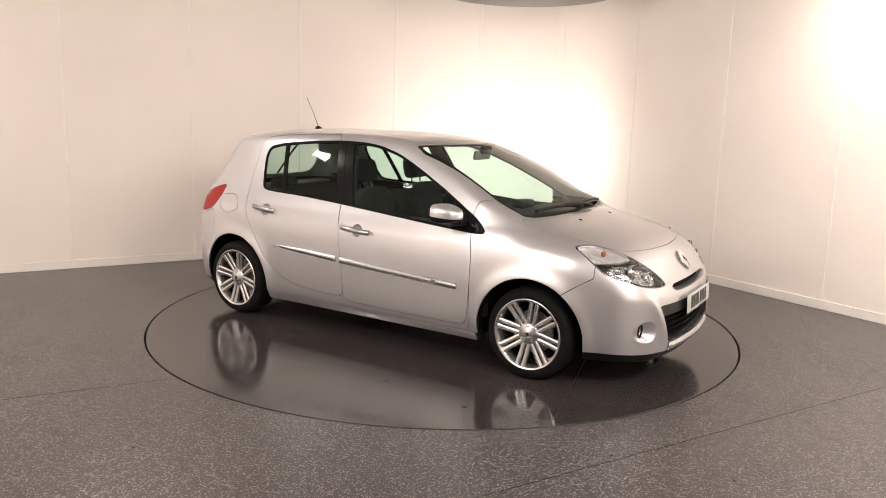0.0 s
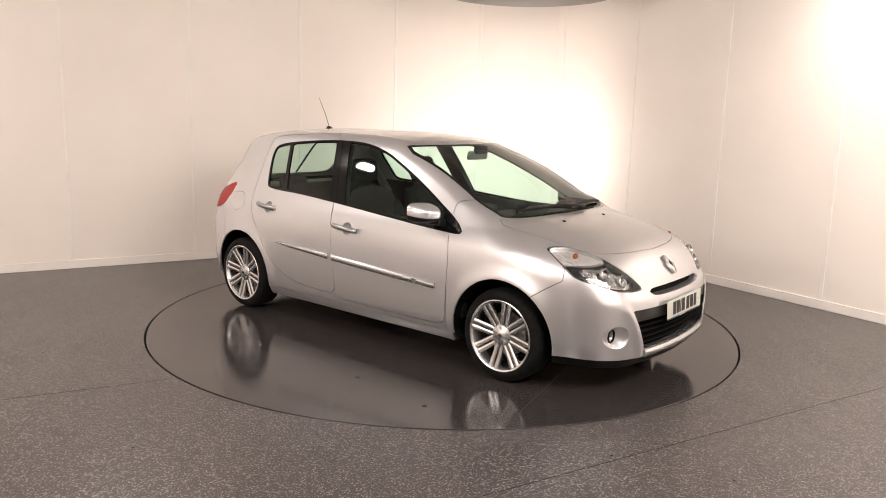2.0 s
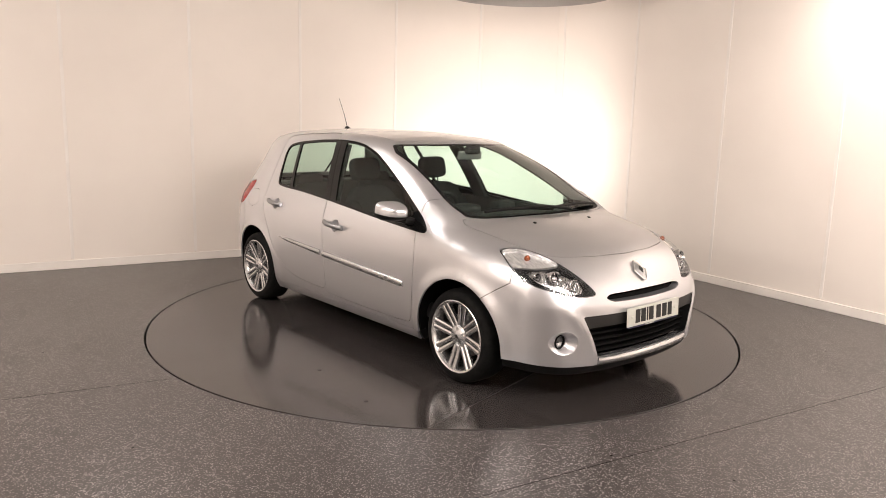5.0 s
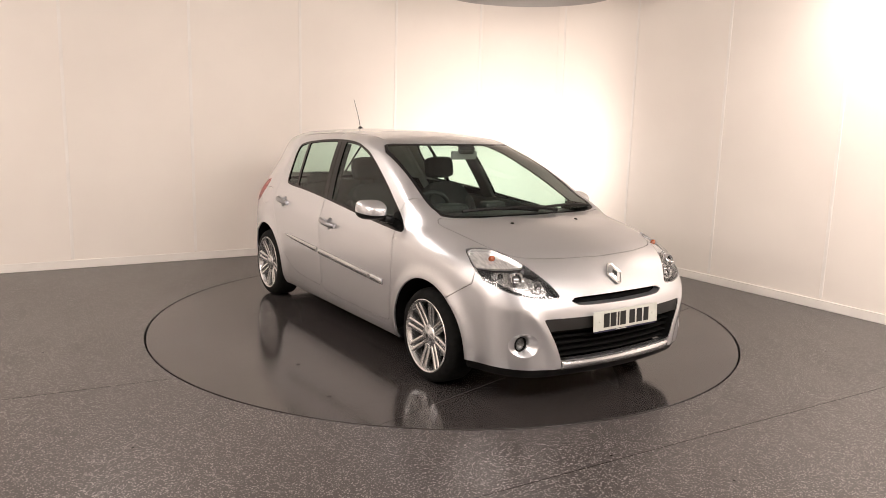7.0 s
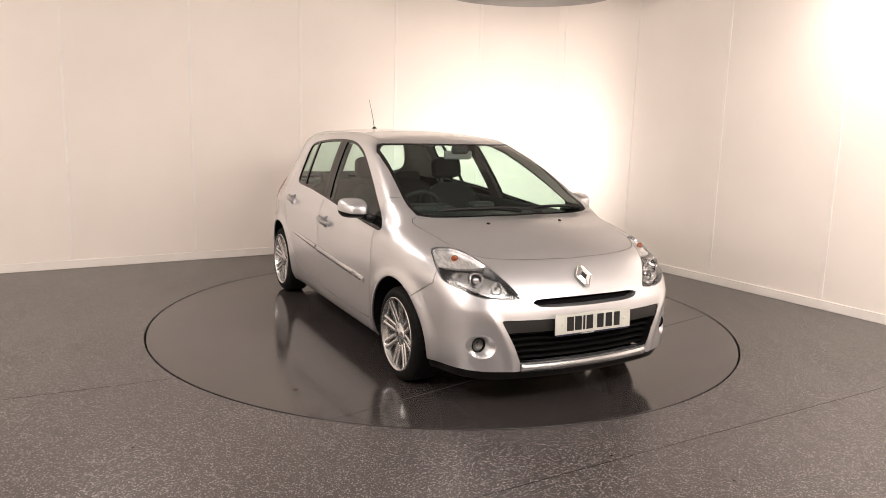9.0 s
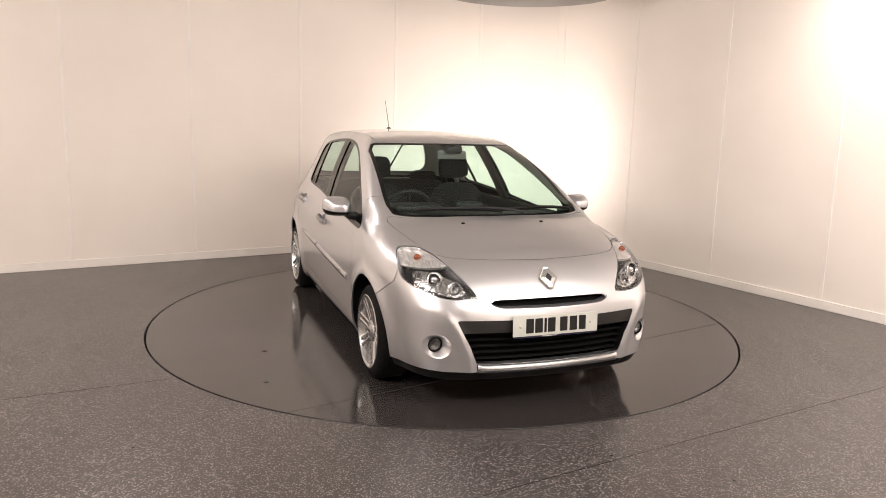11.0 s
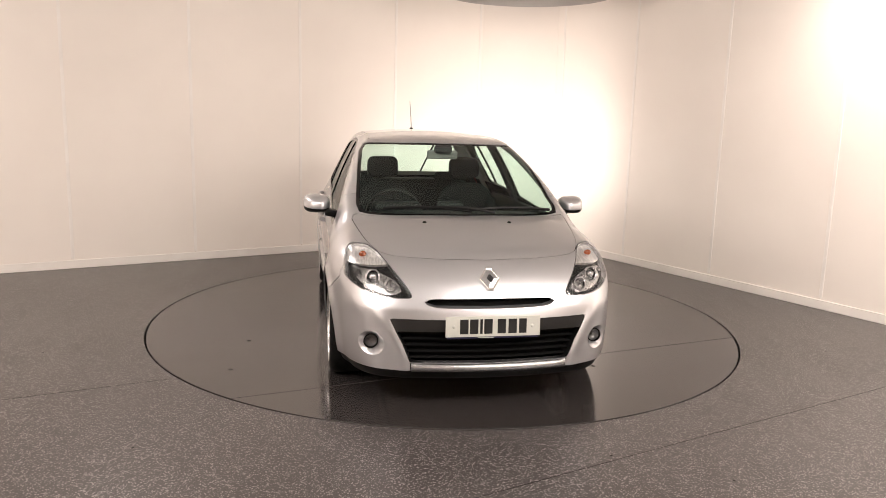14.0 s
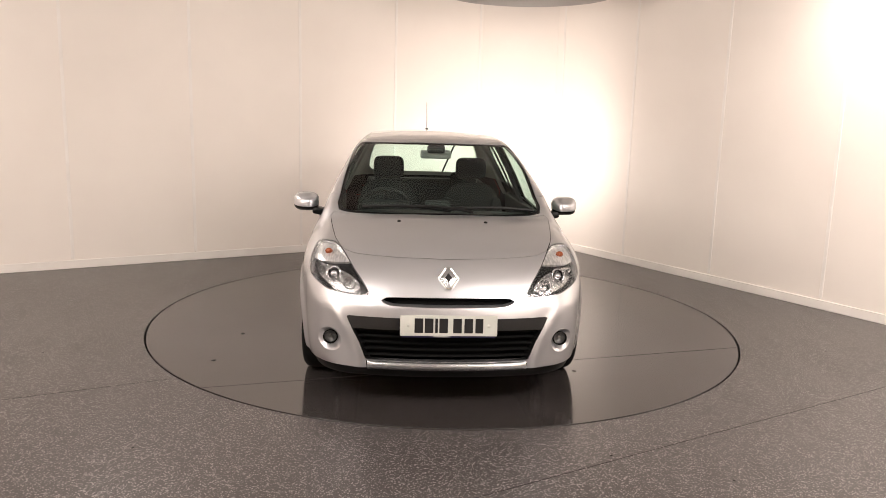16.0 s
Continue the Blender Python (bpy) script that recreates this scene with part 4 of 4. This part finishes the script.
part("dealer_strip", bm, M["blue"], plate, "dark blue strip under the plate", False)
bm = bmesh.new()
block(bm, (0.0015, -0.04, -0.060), (0.002, 0.09, 0.004))
part("dealer_text_bar", bm, M["plate"], plate, smooth=False)

# badge: a plain chrome lozenge frame with a dark centre
p, n = on_front(0.0, 0.716, 0.003)
tilt = axis_to(p, n)
up = (tilt.to_3x3().inverted() @ Vector((0, 0, 1)))
spin = Matrix.Rotation(math.atan2(up.y, up.x) - math.pi / 2, 4, "Z")
outline = [(0.014, 0.060), (0.053, 0.0), (0.014, -0.060), (-0.014, -0.060), (-0.053, 0.0), (-0.014, 0.060)]
heart = [(0.004, 0.060), (0.046, 0.0), (0.004, -0.060), (-0.004, -0.060), (-0.046, 0.0), (-0.004, 0.060)]


def badge_ring(name, levels, mat, parent, label):
    bm = bmesh.new()
    rings = [[bm.verts.new(tilt @ spin @ Vector((x * scale, y * scale, h))) for x, y in line] for line, scale, h in levels]
    for a, b in zip(rings, rings[1:]):
        for i in range(6):
            bm.faces.new((a[i], a[(i + 1) % 6], b[(i + 1) % 6], b[i]))
    return part(name, bm, mat, parent, label, False)


badge = badge_ring("badge", [(outline, 1.12, 0.0), (outline, 1.10, 0.009), (outline, 1.03, 0.012), (outline, 0.98, 0.011)], M["chrome"], front_bumper, "plain chrome lozenge badge")
badge_ring("badge_face", [(outline, 0.98, 0.011), (outline, 0.90, 0.009), (heart, 0.44, 0.016), (heart, 0.40, 0.010)], M["satin"], badge, "satin grey badge face")
bm = bmesh.new()
bm.faces.new([bm.verts.new(tilt @ spin @ Vector((x * 0.42, y * 0.42, 0.0115))) for x, y in heart])
part("badge_centre", bm, M["ink"], badge, "dark badge centre", False)

for y in (-0.268, 0.268):
    p, n = on_top(1.352, y, 0.0)
    bm = bmesh.new()
    revolve(bm, [(0.0, 0.007), (0.009, 0.006), (0.013, 0.0)], 14, axis_to(p, n))
    part("washer_jet", bm, M["black"], bonnet_ob, "small black washer jet")


def wiper(name, points, parent, label):
    bm = bmesh.new()
    tube(bm, points, 0.010, 8)
    return part(name, bm, M["black"], parent, label)


def screen_line(a, b, lift, n=9):
    return [on_top(a[0] + (b[0] - a[0]) * t, a[1] + (b[1] - a[1]) * t, lift + 0.012 * math.sin(math.pi * t))[0] for t in np.linspace(0, 1, n)]


wiper("wiper", screen_line((1.205, 0.06), (1.135, -0.50), 0.010), car, "black windscreen wiper")
wiper("wiper", screen_line((1.125, 0.60), (1.195, 0.02), 0.010), car, "black windscreen wiper")
wiper("wiper_arm", screen_line((1.235, 0.20), (1.17, -0.2), 0.022, 5), car, "black wiper arm")
bm = bmesh.new()
tube(bm, [on_rear(0.20 + 0.11 * t, 1.02 + 0.29 * t, 0.02)[0] for t in np.linspace(0, 1, 6)], 0.009, 8)
part("rear_wiper", bm, M["black"], tailgate_ob, "black rear wiper")

# roof aerial
p, n = on_top(-1.165, 0.0, 0.0)
bm = bmesh.new()
revolve(bm, [(0.0, 0.024), (0.008, 0.022), (0.018, 0.010), (0.028, 0.0)], 20)
for v in bm.verts:
    v.co = Vector((v.co.x * 1.6 - v.co.z * 0.5, v.co.y, v.co.z)) + p
aerial = part("aerial_base", bm, M["black"], car, "black roof aerial base")
bm = bmesh.new()
tube(bm, [p + Vector((-0.014, 0, 0.028)), p + Vector((-0.055, 0, 0.12)), Vector((-1.302, 0, 1.722))], 0.0036, 8, 0.6)
part("aerial_rod", bm, M["aerial"], aerial, "thin aerial rod")


# ---------- wheels ----------
def make_wheel(cx, left):
    s = 1 if left else -1
    face = Matrix.Translation((cx, s * 0.742, HUB_Z)) @ (Matrix.Rotation(radians(-90 if left else 90), 4, "X"))
    bm = bmesh.new()
    revolve(bm, [(0.0, 0.020), (0.05, 0.020), (0.125, 0.016), (0.135, 0.014), (0.135, -0.006), (0.06, -0.02), (0.06, -0.09), (0.0, -0.09)], 40, face)
    wheel = part("wheel", bm, M["disc"], car, "brake disc and hub inside a multi-spoke alloy wheel")
    bm = bmesh.new()
    prof = [(0.214, 0.094), (0.222, 0.100), (0.236, 0.103), (0.252, 0.101), (0.266, 0.094), (0.277, 0.083), (0.284, 0.068), (0.2875, 0.045), (0.288, 0.0),
            (0.2875, -0.06), (0.284, -0.08), (0.26, -0.10), (0.22, -0.10), (0.205, -0.085), (0.205, 0.08)]
    revolve(bm, prof, 72, face, True)
    part("tyre", bm, M["rubber"], wheel, "black low-profile tyre")
    bm = bmesh.new()
    revolve(bm, [(0.223, 0.098), (0.224, 0.103), (0.219, 0.106), (0.210, 0.102), (0.204, 0.090), (0.198, 0.070), (0.192, 0.02), (0.196, -0.08), (0.206, -0.085),
                 (0.210, -0.02), (0.212, 0.08)], 72, face, True)
    rim = part("rim", bm, M["alloy"], wheel, "bright alloy rim with eight paired spokes")
    for k in range(8):
        a = radians(34 + 45 * k) if not left else radians(146 + 45 * k)
        bm = bmesh.new()
        for side in (-1, 1):
            rows = []
            for t in np.linspace(0, 1, 7):
                r = 0.052 + t * 0.158
                off = side * (0.0170 + 0.0035 * t)
                w = 0.0125 + 0.0025 * t
                h = 0.088 - 0.012 * math.cos(t * math.pi / 2) + 0.010 * t
                deep = 0.030 - 0.008 * t
                rows.append([bm.verts.new(face @ Matrix.Rotation(a, 4, "Z") @ Vector((r, off + u * w, h + dz)))
                             for u, dz in ((-1, -deep), (-1, -0.004), (-0.55, 0.0), (0.55, 0.0), (1, -0.004), (1, -deep))])
            for p0, p1 in zip(rows, rows[1:]):
                for i in range(6):
                    bm.faces.new((p0[i], p0[(i + 1) % 6], p1[(i + 1) % 6], p1[i]))
            bm.faces.new(rows[0])
            bm.faces.new(rows[-1])
        bmesh.ops.recalc_face_normals(bm, faces=bm.faces[:])
        part("spoke", bm, M["alloy"], wheel, smooth=True)
    bm = bmesh.new()
    revolve(bm, [(0.0, 0.092), (0.030, 0.091), (0.036, 0.087), (0.060, 0.084), (0.066, 0.078), (0.066, 0.03)], 40, face)
    part("hub_cap", bm, M["satin"], wheel, "silver hub cap")
    for k in range(5):
        bm = bmesh.new()
        b = radians(72 * k + 20)
        revolve(bm, [(0.0, 0.0), (0.006, 0.0), (0.007, 0.003), (0.0085, 0.003), (0.0085, -0.002)], 12,
                face @ Matrix.Translation((0.047 * math.cos(b), 0.047 * math.sin(b), 0.0855)))
        part("bolt_hole", bm, M["alloy_dark"], wheel, "dull bolt recess")
    bm = bmesh.new()
    block(bm, (0, 0, 0), (0.016, 0.022, 0.003), 0.001)
    part("hub_badge", bm, M["bezel"], wheel, "small plain hub badge", False, face @ Matrix.Translation((0, 0, 0.093)) @ Matrix.Rotation(radians(35), 4, "Z"))


for cx in (WHEEL_F, WHEEL_R):
    for left in (False, True):
        make_wheel(cx, left)

# wheel arch liners and underbody
for cx, r in ((WHEEL_F, 0.356), (WHEEL_R, 0.359)):
    for s in (-1, 1):
        bm = bmesh.new()
        rows = []
        for i in range(33):
            a = radians(-12 + 204 * i / 32)
            x, z = cx + r * math.cos(a), 0.288 + r * math.sin(a)
            y_out = side_width(np.array([x]), np.array([z]))[0] - 0.012
            if x > 1.45:
                y_out = min(y_out, float(-on_side(x, max(z, 0.15))[0].y) - 0.012)
            if x < -1.45:
                y_out = min(y_out, float(-on_side(x, max(z, 0.15))[0].y) - 0.012)
            rows.append([bm.verts.new((x, s * y, z)) for y in (y_out, 0.50)])
        for a, b in zip(rows, rows[1:]):
            bm.faces.new((a[0], a[1], b[1], b[0]))
        bm.faces.new([row[1] for row in rows])
        part("arch_liner", bm, M["under"], car, "black wheel arch liner")
bm = bmesh.new()
block(bm, (0.05, 0, 0.20), (3.75, 1.02, 0.07), 0.02)
block(bm, (0.0, 0, 0.21), (1.75, 1.56, 0.07), 0.02)
part("underbody", bm, M["under"], car, "black underbody")

# ---------- interior ----------
def cushion(bm, center, half, tilt, square=0.42, narrow=0.0):
    """A padded block with rounded edges that narrows towards its top."""
    made = bmesh.ops.create_uvsphere(bm, u_segments=28, v_segments=18, radius=1.0)["verts"]
    turn = Matrix.Translation(center) @ pose(0, 0, 0, 0, tilt, 0)
    for v in made:
        x, y, z = (math.copysign(abs(u) ** square, u) for u in v.co)
        v.co = turn @ Vector((x * half[0], y * half[1] * (1 - narrow * max(0.0, z) ** 2), z * half[2]))
    return bm


def seat(y, width, x, name, top, narrow):
    ob = part(name, cushion(bmesh.new(), (x, y, 0.54), (0.26, width / 2, 0.085), -8), M["fabric"], car, "charcoal fabric seat")
    half = (top - 0.50) / 2
    part("backrest", cushion(bmesh.new(), (x - 0.28, y, 0.50 + half), (0.075, width / 2, half), -16, 0.42, narrow), M["fabric"], ob)
    for s in (-1, 1) if width < 0.8 else ():
        part("bolster", cushion(bmesh.new(), (x - 0.24, y + s * width * 0.40, 0.74), (0.075, 0.055, 0.20), -16, 0.6), M["fabric"], ob)
    return ob


def headrest(y, x, z, width, high, ob):
    part("headrest", cushion(bmesh.new(), (x, y, z), (0.05, width / 2, high / 2), -12, 0.4, 0.08), M["fabric"], ob)
    for k in (-0.06, 0.06):
        bm = bmesh.new()
        tube(bm, [(x + 0.02, y + k, z - high / 2 - 0.07), (x, y + k, z - high / 2 + 0.03)], 0.006)
        part("headrest_post", bm, M["dash"], ob)


for y in (-0.345, 0.345):
    ob = seat(y, 0.50, 0.02, "front_seat", 1.055, 0.30)
    headrest(y, -0.40, 1.165, 0.255, 0.175, ob)
ob = seat(0.0, 1.24, -0.86, "rear_seat", 1.01, 0.05)
for y in (-0.36, 0.36):
    headrest(y, -1.22, 1.015, 0.25, 0.11, ob)

bm = bmesh.new()
rows = []
for x, z in ((1.22, 0.86), (1.16, 0.935), (1.00, 0.955), (0.82, 0.960), (0.70, 0.945), (0.62, 0.90), (0.60, 0.80), (0.64, 0.62), (0.70, 0.45)):
    w = 0.70 - 0.10 * max(0, x - 0.8)
    rows.append([bm.verts.new((x + 0.05 * (1 - (y / w) ** 2), y, z - 0.03 * (y / w) ** 4)) for y in np.linspace(-w, w, 17)])
for a, b in zip(rows, rows[1:]):
    for i in range(16):
        bm.faces.new((a[i], a[i + 1], b[i + 1], b[i]))
bmesh.ops.recalc_face_normals(bm, faces=bm.faces[:])
dash = part("dashboard", bm, M["dash"], car, "dark grey dashboard")
bm = bmesh.new()
block(bm, (0.72, -0.36, 0.965), (0.16, 0.34, 0.07), 0.03, segments=3)
part("instrument_hood", bm, M["dash"], dash)
bm = bmesh.new()
block(bm, (0.80, 0.0, 0.985), (0.10, 0.17, 0.06), 0.02, segments=3)
part("clock_pod", bm, M["dash"], dash)
bm = bmesh.new()
turn = axis_to((0.50, -0.36, 0.90), (-0.90, 0, 0.42))
revolve(bm, [(0.185 + 0.015 * math.cos(a), 0.015 * math.sin(a)) for a in np.linspace(0, 2 * math.pi, 10, endpoint=False)], 48, turn, True)
steering = part("steering_wheel", bm, M["dash"], car, "dark leather steering wheel")
bm = bmesh.new()
block(bm, turn @ Vector((0, 0, -0.01)), (0.10, 0.13, 0.045), 0.02, turn.to_3x3().to_4x4(), 3)
for a in (90, 210, 330):
    d = Vector((math.cos(radians(a)), math.sin(radians(a)), 0))
    tube(bm, [turn @ (d * 0.03), turn @ (d * 0.185)], 0.014)
part("steering_hub", bm, M["dash"], steering)
bm = bmesh.new()
block(bm, (0.44, 0.0, 1.315), (0.03, 0.225, 0.065), 0.014, pose(0, 0, 0, 0, 12, 0), 3)
mirror = part("interior_mirror", bm, M["grey"], car, "dark interior mirror on the windscreen")
bm = bmesh.new()
block(bm, (0.47, 0.0, 1.355), (0.05, 0.13, 0.06), 0.02, segments=3)
part("sensor_pod", bm, M["dash"], mirror)
for s in (-1, 1):
    for x_low, x_high, wide, mat, what in ((-0.20, -0.36, 0.085, "dash", "dark inner trim of the middle pillar"), (-1.20, -1.33, 0.06, "liner", "pale inner trim of the rear pillar")):
        bm = bmesh.new()
        rows = []
        for t in np.linspace(0, 1, 9):
            z, x = 0.88 + 0.48 * t, x_low + (x_high - x_low) * t
            y = float(side_width(np.array([x]), np.array([z]))[0]) - 0.030
            rows.append([bm.verts.new((x + u * wide, s * (y - d), z)) for u, d in ((-1, 0.0), (-0.8, 0.022), (0.0, 0.032), (0.8, 0.022), (1, 0.0))])
        for a, b in zip(rows, rows[1:]):
            for k in range(4):
                bm.faces.new((a[k], a[k + 1], b[k + 1], b[k]))
            bm.faces.new((a[4], a[0], b[0], b[4]))
        bmesh.ops.recalc_face_normals(bm, faces=bm.faces[:])
        part("pillar_trim", bm, M[mat], car, what)
bm = bmesh.new()
block(bm, (-1.45, 0.0, 0.965), (0.42, 1.12, 0.03), 0.012)
part("parcel_shelf", bm, M["dash"], car, "dark parcel shelf")
for s in (-1, 1):
    bm = bmesh.new()
    block(bm, (0.0, s * 0.755, 0.62), (1.9, 0.05, 0.60), 0.02)
    part("door_lining", bm, M["dash"], car, "dark inner door panel")


# ---------- motion ----------
TURNS = [(0.0, -32.38), (2.0, -39.01), (4.0, -45.62), (7.0, -55.59), (9.0, -62.28), (12.0, -72.36), (14.0, -79.11), (16.0, -85.90)]


def motions():
    spin = [(t, Matrix.Rotation(radians(a), 4, "Z")) for t, a in TURNS]
    walk(turntable, spin)
    walk(car, [(t, m @ Matrix.Translation((-0.0638, -0.110, 0.0))) for t, m in spin])


motions()
